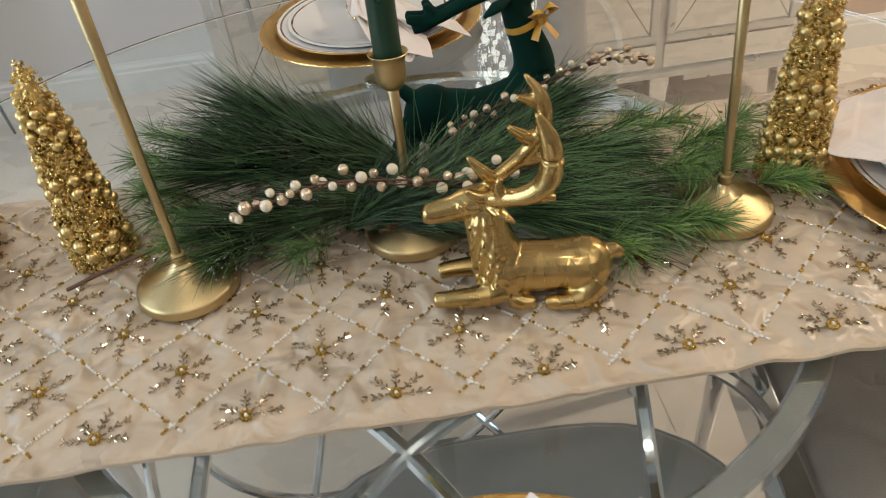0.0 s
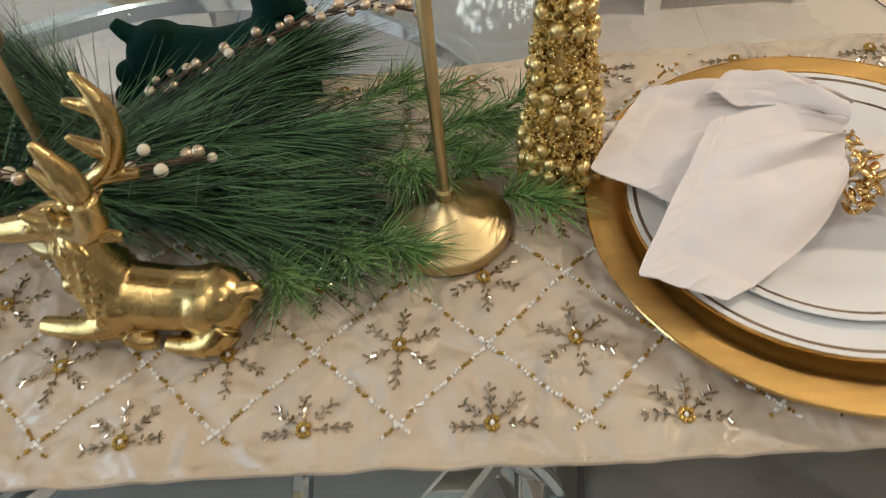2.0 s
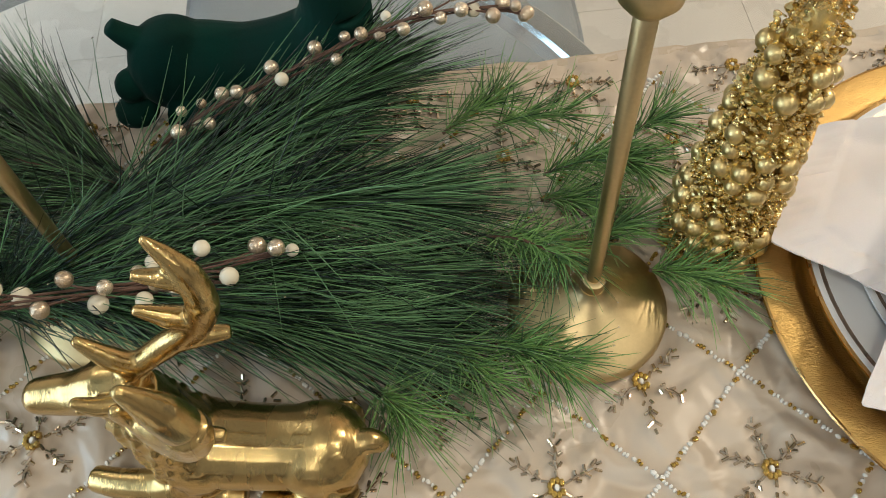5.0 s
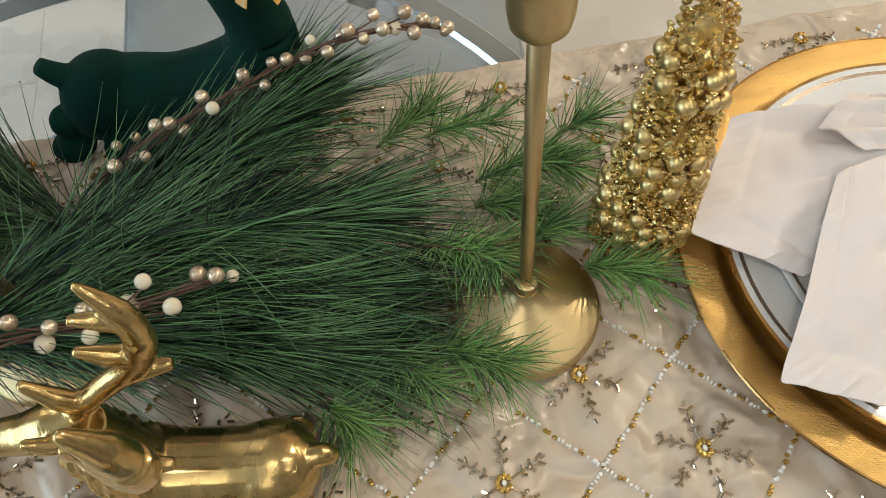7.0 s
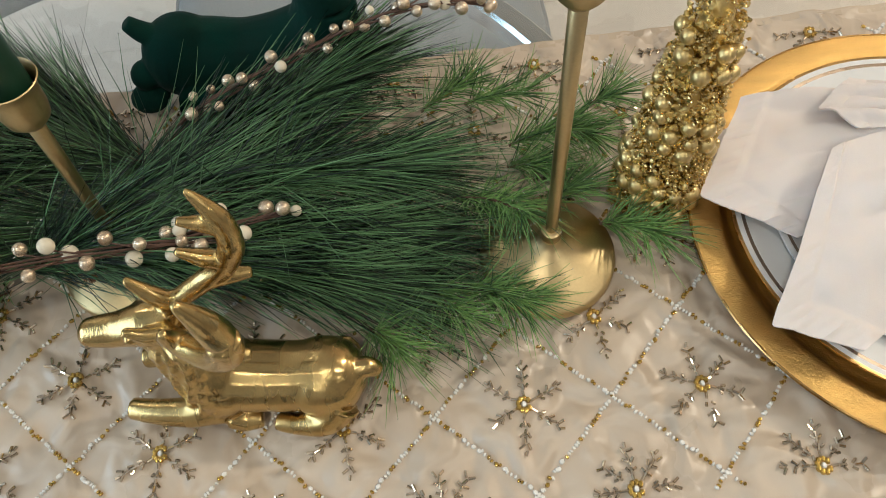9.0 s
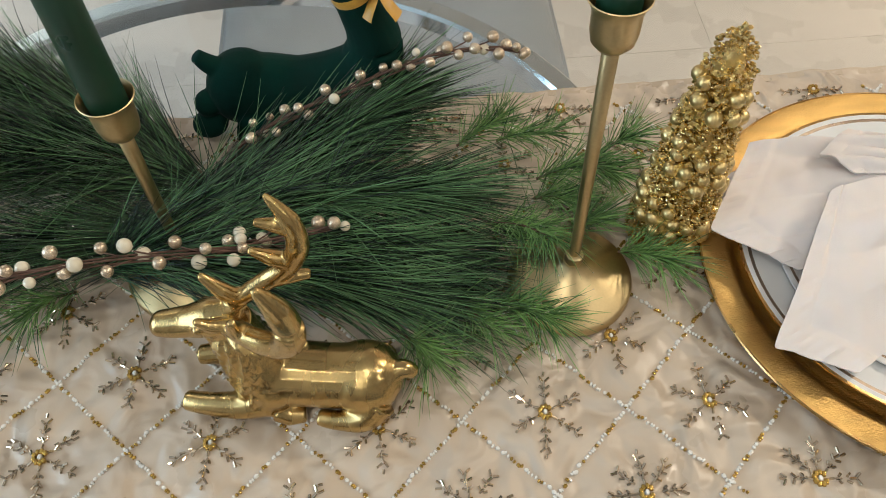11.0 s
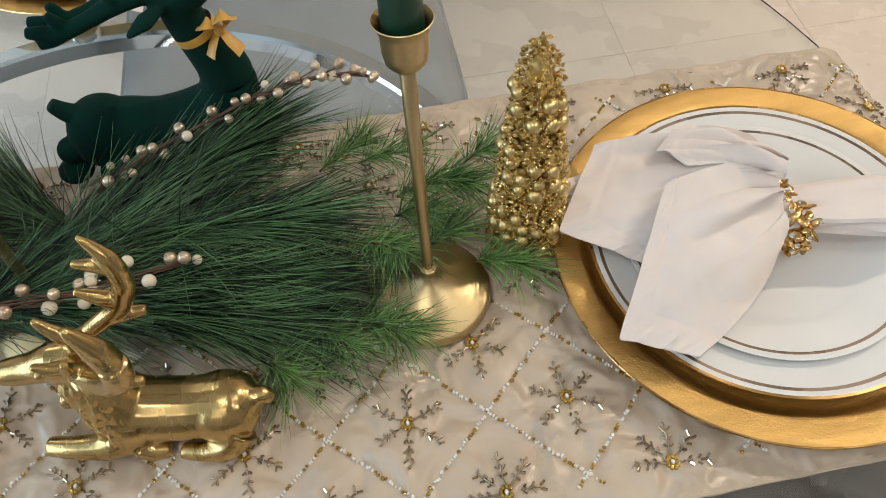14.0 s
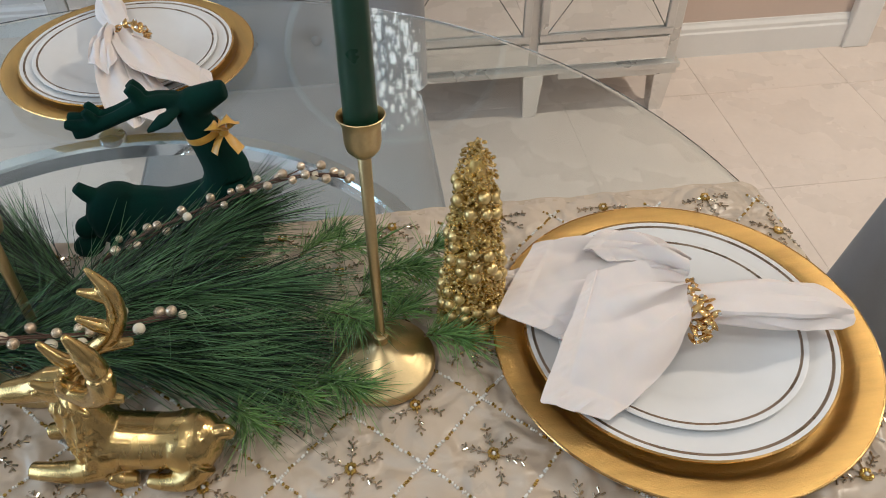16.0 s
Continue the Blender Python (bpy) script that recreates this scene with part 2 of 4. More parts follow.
def data(name, buf, mats, smooth=True):
    me = bpy.data.meshes.new(name)
    me.from_pydata(buf.v, [], buf.f)
    for m in mats if isinstance(mats, (list, tuple)) else [mats]:
        me.materials.append(m)
    me.polygons.foreach_set("material_index", buf.m)
    me.polygons.foreach_set("use_smooth", [smooth] * len(buf.f))
    me.update()
    if smooth:
        me.set_sharp_from_angle(angle=radians(38))
    return me


def part(name, buf, mats, parent=None, label="", smooth=True, at=None):
    """Links a mesh as one object under a thing or a part."""
    me = buf if isinstance(buf, bpy.types.Mesh) else data(name, buf, mats, smooth)
    ob = new(name, me)
    if parent:
        ob.parent = parent
    if at is not None:
        ob.matrix_basis = at
    return tagged(ob, label) if label else ob


def thing(name, at, label, category, group="", kind=""):
    ob = new(name)
    ob.empty_display_size = 0.05
    ob.matrix_basis = at
    return tagged(ob, label, category, group, kind)


def bez(pts, n):
    """Points on a smooth line through the given ones."""
    pts = [Vector(p) for p in pts]
    out = []
    for i in range(len(pts) - 1):
        p0, p1, p2, p3 = pts[max(i - 1, 0)], pts[i], pts[i + 1], pts[min(i + 2, len(pts) - 1)]
        for k in range(n):
            t = k / n
            out.append(0.5 * (2 * p1 + (p2 - p0) * t + (2 * p0 - 5 * p1 + 4 * p2 - p3) * t * t + (3 * p1 - p0 - 3 * p2 + p3) * t ** 3))
    return out + [pts[-1]]


def spread(values, n):
    return [values[min(int(i / n), len(values) - 2)] * (1 - (i % n) / n) + values[min(int(i / n) + 1, len(values) - 1)] * ((i % n) / n)
            for i in range((len(values) - 1) * n)] + [values[-1]]


# ---- the room ----
def slab(name, lo, hi, material, label, category):
    ob = part(name, Buf().box(lo, hi), material, None, "", False)
    return tagged(ob, label, category, "", "structure")


floor = slab("floor", (-2.4, -2.6, -0.06), (3.2, 2.6, -0.0012), M_GROUT, "pale beige tiled floor with thin joints", "floor")
slab("ceiling", (-2.4, -2.6, 2.6), (3.2, 2.6, 2.7), M_CEIL, "plain white ceiling with round downlights", "ceiling")
BACK_L, BACK_R = 2.25, 1.824
slab("wall_north", (-2.4, BACK_L, 0), (-0.55, BACK_L + 0.12, 2.6), M_WALL, "pale grey painted wall", "wall")
slab("wall_north_2", (-0.55, BACK_R, 0), (1.89, BACK_L + 0.12, 2.6), M_WALL3, "warm beige painted wall behind the sideboard", "wall")
slab("wall_north_3", (2.75, BACK_R, 0), (3.2, BACK_R + 0.12, 2.6), M_WALL3, "warm beige painted wall beside the doorway", "wall")
slab("wall_north_4", (1.89, BACK_R, 2.08), (2.75, BACK_R + 0.12, 2.6), M_WALL3, "warm beige painted wall over the doorway", "wall")
slab("wall_north_5", (1.89, 2.5, 0), (3.2, 2.6, 2.6), M_WALL, "unseen wall darkened to cut bounce light beyond the doorway", "wall")
# South and east walls stay unseen; their dark colour deepens the room's shade.
slab("wall_south", (-2.4, -2.6, 0), (3.2, -2.5, 2.6), M_WALL2, "unseen wall darkened to cut bounce light", "wall")
slab("wall_east", (3.1, -2.5, 0), (3.2, 2.5, 2.6), M_WALL2, "unseen wall darkened to cut bounce light", "wall")
slab("wall_west", (-2.3, -2.5, 0), (-2.2, -1.0, 2.6), M_WALL, "unseen wall darkened to cut bounce light beside the window", "wall")
slab("wall_west_2", (-2.3, 0.6, 0), (-2.2, 2.25, 2.6), M_WALL, "unseen wall darkened to cut bounce light beside the window", "wall")
slab("wall_west_3", (-2.3, -1.0, 0), (-2.2, 0.6, 0.55), M_WALL, "unseen wall darkened to cut bounce light under the window", "wall")
slab("wall_west_4", (-2.3, -1.0, 2.35), (-2.2, 0.6, 2.6), M_WALL, "unseen wall darkened to cut bounce light over the window", "wall")


def baseboard(x0, x1, y):
    b = Buf()
    prof = [(0, 0), (-0.016, 0), (-0.016, 0.080), (-0.012, 0.086), (-0.012, 0.098), (-0.006, 0.108), (-0.004, 0.116), (0, 0.116)]
    vs = [(x, y + a, z) for x in (x0, x1) for a, z in prof]
    n = len(prof)
    b.add(vs, [(i, i + 1, n + i + 1, n + i) for i in range(n - 1)] + [tuple(range(n))[::-1], tuple(range(n, 2 * n))])
    ob = part("baseboard", b, M_TRIM, None, "", False)
    tagged(ob, "white moulded wooden baseboard along the wall", "baseboard", "", "structure")


baseboard(-2.2, -0.55, BACK_L - 0.001)
baseboard(-0.5, 1.83, BACK_R - 0.001)
casing = Buf().box((1.83, BACK_R - 0.03, 0), (1.92, BACK_R - 0.001, 2.12), 0.006).box((2.72, BACK_R - 0.03, 0), (2.81, BACK_R - 0.001, 2.12), 0.006)
casing.box((1.92, BACK_R - 0.03, 2.04), (2.72, BACK_R - 0.001, 2.12), 0.006)
tagged(part("trim", casing, M_TRIM, None, "", False), "white door casing round the open doorway", "door casing", "", "structure")
win = thing("window_1", pose(-2.2, -0.2, 0.55), "white framed window with bright daylight", "window", "", "structure")
for y0, y1, z0, z1 in ((-0.8, -0.74, 0, 1.8), (0.74, 0.8, 0, 1.8), (-0.74, 0.74, 0, 0.06), (-0.74, 0.74, 1.74, 1.8), (-0.02, 0.02, 0.06, 1.74)):
    part("window_frame", Buf().box((-0.08, y0, z0), (-0.02, y1, z1), 0.005), M_TRIM, win, "", False)
for lx, ly in DOWNLIGHTS:
    dl = thing("downlight", pose(lx, ly, 2.6), "unseen round warm downlight in the ceiling", "ceiling light", "downlights")
    part("trim_ring", Buf().lathe([(0.07, 0.0), (0.07, -0.006), (0.09, -0.006), (0.09, 0.0)], 32), M_TRIM, dl)
    part("diffuser", Buf().lathe([(0.0, -0.002), (0.069, -0.002), (0.069, 0.0)], 32), M_LAMP, dl)

# ---- dining table ----
CX, CY, RT, TOP = -0.037, 0.135, 0.684, 0.775
table = thing("dining_table", pose(CX, CY, 0), "round clear glass dining table on a chrome hoop base", "table")
glass_top = part("glass_top", Buf().lathe([(0, TOP), (RT - 0.003, TOP), (RT, TOP - 0.003), (RT, TOP - 0.009), (RT - 0.003, TOP - 0.012), (0, TOP - 0.012)], 128), M_GLASS, table, "clear round glass top")
glass_top.visible_shadow = False


def hoop(rx, ry, m, w=0.040, d=0.016, n=96):
    """A closed hoop of flat rectangular tube; w runs along the hoop's axis."""
    b = Buf()
    vs = []
    for i in range(n):
        a = 2 * math.pi * i / n
        c, s = math.cos(a), math.sin(a)
        for o, h in ((-d / 2, -w / 2 + 0.003), (-d / 2 + 0.003, -w / 2), (d / 2 - 0.003, -w / 2), (d / 2, -w / 2 + 0.003),
                     (d / 2, w / 2 - 0.003), (d / 2 - 0.003, w / 2), (-d / 2 + 0.003, w / 2), (-d / 2, w / 2 - 0.003)):
            vs.append(m @ Vector(((rx + o) * c, (ry + o) * s, h)))
    return b.add(vs, [(i * 8 + k, ((i + 1) % n) * 8 + k, ((i + 1) % n) * 8 + (k + 1) % 8, i * 8 + (k + 1) % 8) for i in range(n) for k in range(8)])


RB = 0.342
part("top_ring", hoop(RB, RB, pose(0, 0.006, 0.746), 0.022, 0.022), M_CHROME, table, "polished chrome ring under the glass")
part("foot_ring", hoop(RB - 0.02, RB - 0.02, pose(0, 0.01, 0.012), 0.024, 0.042), M_CHROME, table)
for k in range(6):
    a = 60 * k + 18
    part("hoop", hoop(0.30, 0.36, pose(0, 0.01, 0.379) @ pose(0, 0, 0, 0, 0, a) @ pose(0, -0.235, 0, 90 - 9, 0, 0), 0.013, 0.013), M_CHROME, table)
for k in range(4):
    a = radians(95 + 90 * k)
    part("mounting_pad", Buf().lathe([(0, 0.762), (0.015, 0.762), (0.016, 0.760), (0.016, 0.756), (0, 0.756)], 24, (RB * math.cos(a), 0.01 + RB * math.sin(a), 0)), M_STEEL, table)

# ---- table runner ----
Y0, Y1, X0, X1 = -0.079, 0.289, -0.86, 0.82
DX, DY = 0.1088, 0.0523
EDGE_R, EDGE_L = CX + RT - 0.028, CX - RT + 0.028


def cloth(x, y):
    """The runner's surface: wrinkles on the table, a drop past the glass edge."""
    w = 0.0022 * noise.noise((x * 22, y * 18, 1.7)) + 0.0021 * noise.noise((x * 50, y * 44, 5.1)) + 0.0009 * noise.noise((x * 120, y * 105, 9.4))
    u, q = (x - 0.3544) / DX + y / (2 * DY), (x - 0.3544) / DX - y / (2 * DY)
    quilt = 0.0028 * math.sqrt(abs(math.sin(math.pi * u) * math.sin(math.pi * q)))
    z = TOP + max(0.0019, min(0.0074, 0.0030 + w + quilt))
    for e, s in ((EDGE_R, 1), (EDGE_L, -1)):
        over = (x - e) * s
        if over > 0:
            r = 0.034
            a = min(over / r, math.pi / 2)
            x = e + s * (r * math.sin(a) + 0.006 * noise.noise((y * 16, over * 6, 2)) * min(1, over * 12))
            z = z - r * (1 - math.cos(a)) - max(0, over - r * math.pi / 2)
    yy = y + 0.0035 * noise.noise((x * 5, 3.3, 0)) * (1 if y < 0.1 else -1) * abs(y - 0.105) / 0.184
    return x, yy, z


runner = thing("table_runner", pose(0, 0.105, TOP + 0.004), "champagne satin table runner embroidered with beaded diamonds and snowflakes", "table runner")
RO = Vector((0, 0.105, TOP + 0.004))


def sheet(y0, y1, nx, ny, thick):
    b = Buf()
    xs = [X0 + (X1 - X0) * i / nx for i in range(nx + 1)]
    ys = [y0 + (y1 - y0) * j / ny for j in range(ny + 1)]
    top = [Vector(cloth(x, y)) - RO for x in xs for y in ys]
    k = ny + 1
    fs = [(i * k + j, (i + 1) * k + j, (i + 1) * k + j + 1, i * k + j + 1) for i in range(nx) for j in range(ny)]
    n = len(top)
    low = [p - Vector((0, 0, thick)) for p in top]
    fs2 = [tuple(n + q for q in f[::-1]) for f in fs]
    rim = [i * k for i in range(nx + 1)] + [nx * k + j for j in range(1, k)] + [i * k + ny for i in range(nx - 1, -1, -1)] + [j for j in range(ny - 1, 0, -1)]
    fs3 = [(rim[(q + 1) % len(rim)], rim[q], n + rim[q], n + rim[(q + 1) % len(rim)]) for q in range(len(rim))]
    return b.add(top + low, fs + fs2 + fs3)


part("fabric", sheet(Y0, Y1, 640, 140, 0.0016), M_RUNNER, runner, "champagne satin cloth")
for ya, yb in ((Y0, Y0 + 0.004), (Y1 - 0.004, Y1)):
    part("hem", sheet(ya - 0.0015, yb - 0.0015 if ya < 0 else yb + 0.0015, 240, 2, 0.0034), M_HEM, runner, "turned stitched hem")

BEAD = Buf().ball((0, 0, 0), (0.00115, 0.00155, 0.0014), 6, 4)


def stamp(buf, base, at, slot, scale=1.0):
    buf.add([at @ (Vector(p) * scale) for p in base.v], base.f, slot)


def line_of_beads(p, q, place):
    """A string of white and gold seed beads along the cloth from p to q; place(pose, slot) sets one bead."""
    a0, a1 = Vector((*p, 0)), Vector((*q, 0))
    length = (a1 - a0).length
    ang = math.degrees(math.atan2(a1.y - a0.y, a1.x - a0.x))
    s, slot, run = 0.0, 0, random.randint(2, 5)
    while s < length:
        c = a0.lerp(a1, s / length)
        x, y, z = cloth(c.x + random.gauss(0, 0.0003), c.y + random.gauss(0, 0.0005))
        if random.random() > 0.04:
            long = 1.0 if random.random() < 0.8 else 1.7
            place(pose(x, y - RO.y, z - RO.z + 0.0009, 0, 0, ang + random.gauss(0, 9)) @ Matrix.Diagonal((long, 1, 1, 1)) @ Matrix.Scale(random.uniform(0.85, 1.1), 4), slot)
            s += 0.0021 * long
        s += 0.0002
        run -= 1
        if run <= 0:
            slot = 1 - slot
            run = random.randint(2, 6) if slot == 0 else random.randint(1, 4)


BUGLE = Buf().tube([(-0.0019, 0, 0), (0.0019, 0, 0)], 0.0009, 5)


def snowflake(cx, cy, arms, place):
    """A six-armed flake of bugle beads round a cluster of gold beads; place(pose, slot) sets one bead, slot 3 is a bugle."""
    def bugle(px, py, ang, long=1.0):
        x, y, z = cloth(cx + px, cy + py)
        place(pose(x, y - RO.y, z - RO.z + 0.0009, random.gauss(0, 12), random.gauss(0, 10), ang + random.gauss(0, 15)) @ Matrix.Diagonal((long, 1, 1, 1)), 3)
    turn = random.uniform(-8, 8)
    for a in arms:
        w = radians(a + turn)
        c, s = math.cos(w), math.sin(w)
        far = random.uniform(0.92, 1.08)
        for r in (0.0066, 0.0110, 0.0158, 0.0196):
            if random.random() < 0.95:
                bugle(c * r * far, s * r * far, a + turn)
        for r, long in ((0.0095, 0.7), (0.0150, 0.9), (0.0210, 1.1)):
            for side in (-1, 1):
                w2 = radians(a + turn + side * 42)
                bugle(far * r * c + 0.0032 * math.cos(w2), far * r * s + 0.0032 * math.sin(w2), a + turn + side * 42, long)
        if random.random() < 0.7:
            bugle(c * 0.0250 * far, s * 0.0272 * far, a + turn, 0.8)
    for i in range(9):
        a = 40 * i if i else 0
        r = 0.0036 if i else 0
        x, y, z = cloth(cx + r * math.cos(radians(a)), cy + r * math.sin(radians(a)))
        place(pose(x, y - RO.y, z - RO.z + 0.0017) @ Matrix.Scale(1.5, 4), 0 if i == 0 else 1)


def inside(x):
    return X0 + 0.04 < x < X1 - 0.04


BEAD_MATS = [M_BEADW, M_BEADG, M_BEADW, M_BUGLE]
BEAD_ME = [data("bead", BEAD, M_BEADW), data("bead", BEAD, M_BEADG), None, data("bugle_bead", BUGLE, M_BUGLE)]


def beadwork(name, near, make, *args):
    """One motif of beads: separate beads in the stretch beside the gold reindeer, joined ones elsewhere."""
    if near:
        motif = part(name, Buf(), M_BEADW, runner)
        make(*args, lambda m, slot: part("bugle_bead" if slot == 3 else "bead", BEAD_ME[slot], None, motif, at=m))
        return
    b = Buf()
    make(*args, lambda m, slot: stamp(b, BUGLE if slot == 3 else BEAD, m, slot))
    tagged(part(name, b, BEAD_MATS, runner), kind="stuff")


for row in range(-1, 6):
    for k in range(-11, 6):
        y = row * DY
        odd = (row % 2) * DX / 2
        fx, kx = 0.3 - odd + k * DX, 0.3 + DX / 2 - odd + k * DX
        if inside(fx):
            arms = (0, 45, 90, 135, 180) if row == -1 else (0, -45, -90, -135, 180) if row == 5 else (30, 90, 150, 210, 270, 330)
            beadwork("snowflake", row in (0, 1) and 0.15 < fx < 0.36, snowflake, fx, y - (0.004 if row == -1 else -0.004 if row == 5 else 0), arms)
        if inside(kx) and row < 5:
            for side in (-1, 1):
                if inside(kx + side * DX / 2):
                    beadwork("bead_string", row in (-1, 0) and 0.1 < kx + side * DX / 4 < 0.32, line_of_beads, (kx, y), (kx + side * DX / 2, y + DY))
        if inside(kx) and row in (-1, 5):
            s = -1 if row == -1 else 1
            for side in (-1, 1):
                beadwork("bead_tail", False, line_of_beads, (kx, y), (kx + side * 0.009, y + s * 0.008))

# ---- place settings ----
CLOTH_Z = TOP + 0.0072


def napkin_sheet(e0, e1, corner, split, ripple, nu=64, nv=72, phase=0.0):
    """A flap of cloth between two curved sides, gathered where it leaves the ring, out to a far edge with one square corner."""
    b = Buf()

    def side(e, u):
        p0, c, p1 = (Vector(q) for q in e)
        return p0 * (1 - u) ** 2 + c * 2 * u * (1 - u) + p1 * u * u
    corner = Vector(corner)
    t0, t1 = Vector(e0[2]), Vector(e1[2])
    vs = []
    for i in range(nu + 1):
        u = i / nu
        a, c = side(e0, u), side(e1, u)
        for j in range(nv + 1):
            v = j / nv
            p = a.lerp(c, v)
            edge = t0.lerp(corner, v / split) if v < split else corner.lerp(t1, (v - split) / (1 - split))
            p += (edge - t0.lerp(t1, v)) * u ** 1.6
            pleat = (1 - u) ** 1.3
            p.z += ripple * (0.25 + 1.25 * pleat) * math.sin(v * math.pi * 5 + phase + 1.4 * u) + 0.012 * math.sin(math.pi * v) * (1 - 0.65 * u)
            fold = abs(noise.noise((v * 3.1 + 0.8 * u + phase, u * 1.3, phase)))
            p.z += 0.0015 + 0.016 * fold * (0.35 + 0.65 * math.sin(math.pi * min(1, u * 1.1))) + 0.0016 * noise.noise((p.x * 70, p.y * 70, phase))
            p.y += 0.0035 * pleat * math.sin(v * math.pi * 8 + phase)
            if (1 - u) * 0.105 < 0.0125:
                pucker = math.sin(v * 95 + 4 * noise.noise((v * 9, 1, phase)))
                p.z += 0.0007 + 0.0014 * pucker * noise.noise((v * 17, u * 9, phase + 4))
            elif (1 - u) * 0.105 < 0.0155:
                p.z -= 0.0004
            p.x += 0.0016 * noise.noise((v * 6, phase, 3)) * u
            vs.append(p)
    k = nv + 1
    fs = [(i * k + j, (i + 1) * k + j, (i + 1) * k + j + 1, i * k + j + 1) for i in range(nu) for j in range(nv)]
    b.add(vs, fs)
    n, t = len(vs), 0.0011
    b.v += [(p.x, p.y, p.z - t) for p in vs]
    b.f += [tuple(n + q for q in f[::-1]) for f in fs]
    b.m += [0] * len(fs)
    rim = [i * k for i in range(nu + 1)] + [nu * k + j for j in range(1, k)] + [i * k + nv for i in range(nu - 1, -1, -1)] + [j for j in range(nv - 1, 0, -1)]
    b.f += [(rim[(q + 1) % len(rim)], rim[q], n + rim[q], n + rim[(q + 1) % len(rim)]) for q in range(len(rim))]
    b.m += [0] * len(rim)
    return b


def place_setting(m):
    """Charger, dinner plate, salad plate and ringed napkin; m: the charger's middle, flaps towards -x."""
    ch = thing("charger_plate", m @ Matrix.Translation((-0.010, -0.015, 0.0)) @ Matrix.Scale(0.985, 4), "round brushed gold charger plate on the table", "charger plate", "charger plates")
    prof = [(0, 0.0035), (0.129, 0.0035), (0.1335, 0.0046), (0.1385, 0.0098), (0.1415, 0.0124), (0.1445, 0.0134), (0.152, 0.0142), (0.160, 0.0152), (0.1625, 0.0147), (0.163, 0.013), (0.157, 0.0108), (0.143, 0.0088), (0.131, 0.0), (0, 0.0)]
    part("plate_body", Buf().lathe(prof, 96), M_CHARGER, ch)
    part("gilt_edge", Buf().tube([(0.1625 * math.cos(radians(4 * i)), 0.1625 * math.sin(radians(4 * i)), 0.0142) for i in range(91)], 0.0011, 6), M_GOLDLINE, ch, "bright gold rim")
    dp = thing("dinner_plate", m @ Matrix.Translation((-0.0145, -0.014, 0.0042)) @ Matrix.Scale(1.02, 4), "white china dinner plate with platinum bands", "plate", "dinner plates")
    prof = [(0, 0.004), (0.078, 0.004), (0.088, 0.0075), (0.096, 0.0115), (0.100, 0.0128), (0.1018, 0.0132), (0.120, 0.0165), (0.1225, 0.0170), (0.1262, 0.0176), (0.1282, 0.0176), (0.1282, 0.0162), (0.118, 0.0132), (0.092, 0.0055), (0.072, 0.0), (0, 0.0008)]
    part("plate_body", Buf().lathe(prof, 96, slots=[0] * 4 + [0, 0, 1, 0, 2, 2] + [0] * 4), [M_CHINA, M_PLATINUM, M_GOLDLINE], dp)
    sp = thing("salad_plate", m @ Matrix.Translation((-0.0145, -0.0125, 0.0095)) @ Matrix.Scale(1.09, 4), "white china salad plate with a thin platinum line", "plate", "salad plates")
    prof = [(0, 0.0032), (0.058, 0.0032), (0.066, 0.006), (0.075, 0.0088), (0.0905, 0.0118), (0.0925, 0.0122), (0.0950, 0.0126), (0.0965, 0.0124), (0.0962, 0.0112), (0.086, 0.0085), (0.056, 0.0), (0, 0.0006)]
    part("plate_body", Buf().lathe(prof, 96, slots=[0] * 4 + [1, 0, 0] + [0] * 4), [M_CHINA, M_PLATINUM], sp)
    nk = thing("napkin", m @ Matrix.Translation((-0.006, -0.012, 0.0225)), "white cotton napkin gathered through a jewelled ring on the plate", "napkin", "napkins")
    q = Vector((0.482, 0.088, CLOTH_Z + 0.0225))

    def L(*p):
        return Vector(p) - q

    part("napkin_flap", napkin_sheet((L(0.478, 0.114, 0.838), L(0.44, 0.166, 0.842), L(0.366, 0.176, 0.824)), (L(0.472, 0.088, 0.826), L(0.425, 0.085, 0.820), L(0.372, 0.072, 0.814)), L(0.321, 0.110, 0.811), 0.55, 0.0042), M_LINEN, nk)
    part("napkin_flap", napkin_sheet((L(0.476, 0.108, 0.840), L(0.432, 0.124, 0.850), L(0.396, 0.113, 0.845)), (L(0.470, 0.066, 0.824), L(0.452, 0.030, 0.822), L(0.385, -0.004, 0.811)), L(0.337, 0.017, 0.811), 0.66, 0.0042, phase=1.1), M_LINEN, nk)
    part("napkin_flap", napkin_sheet((L(0.470, 0.110, 0.826), L(0.42, 0.150, 0.822), L(0.362, 0.160, 0.815)), (L(0.465, 0.090, 0.822), L(0.41, 0.100, 0.817), L(0.338, 0.128, 0.811)), L(0.326, 0.152, 0.811), 0.5, 0.0030, 40, 40, 3.7), M_LINEN, nk)
    part("napkin_fold", napkin_sheet((L(0.482, 0.116, 0.838), L(0.468, 0.150, 0.850), L(0.428, 0.166, 0.846)), (L(0.476, 0.100, 0.846), L(0.450, 0.118, 0.856), L(0.416, 0.124, 0.848)), L(0.402, 0.148, 0.838), 0.5, 0.0040, 40, 36, 2.3), M_LINEN, nk)
    b = Buf()
    path = bez([L(0.466, 0.089, 0.828), L(0.484, 0.088, 0.829), L(0.515, 0.084, 0.829), L(0.555, 0.078, 0.828), L(0.59, 0.072, 0.826), L(0.607, 0.067, 0.824)], 8)
    rad = spread([0.016, 0.0165, 0.021, 0.025, 0.021, 0.010], 8)
    n = 36
    vs = []
    for i, p in enumerate(path):
        for k in range(n):
            w = 2 * math.pi * k / n
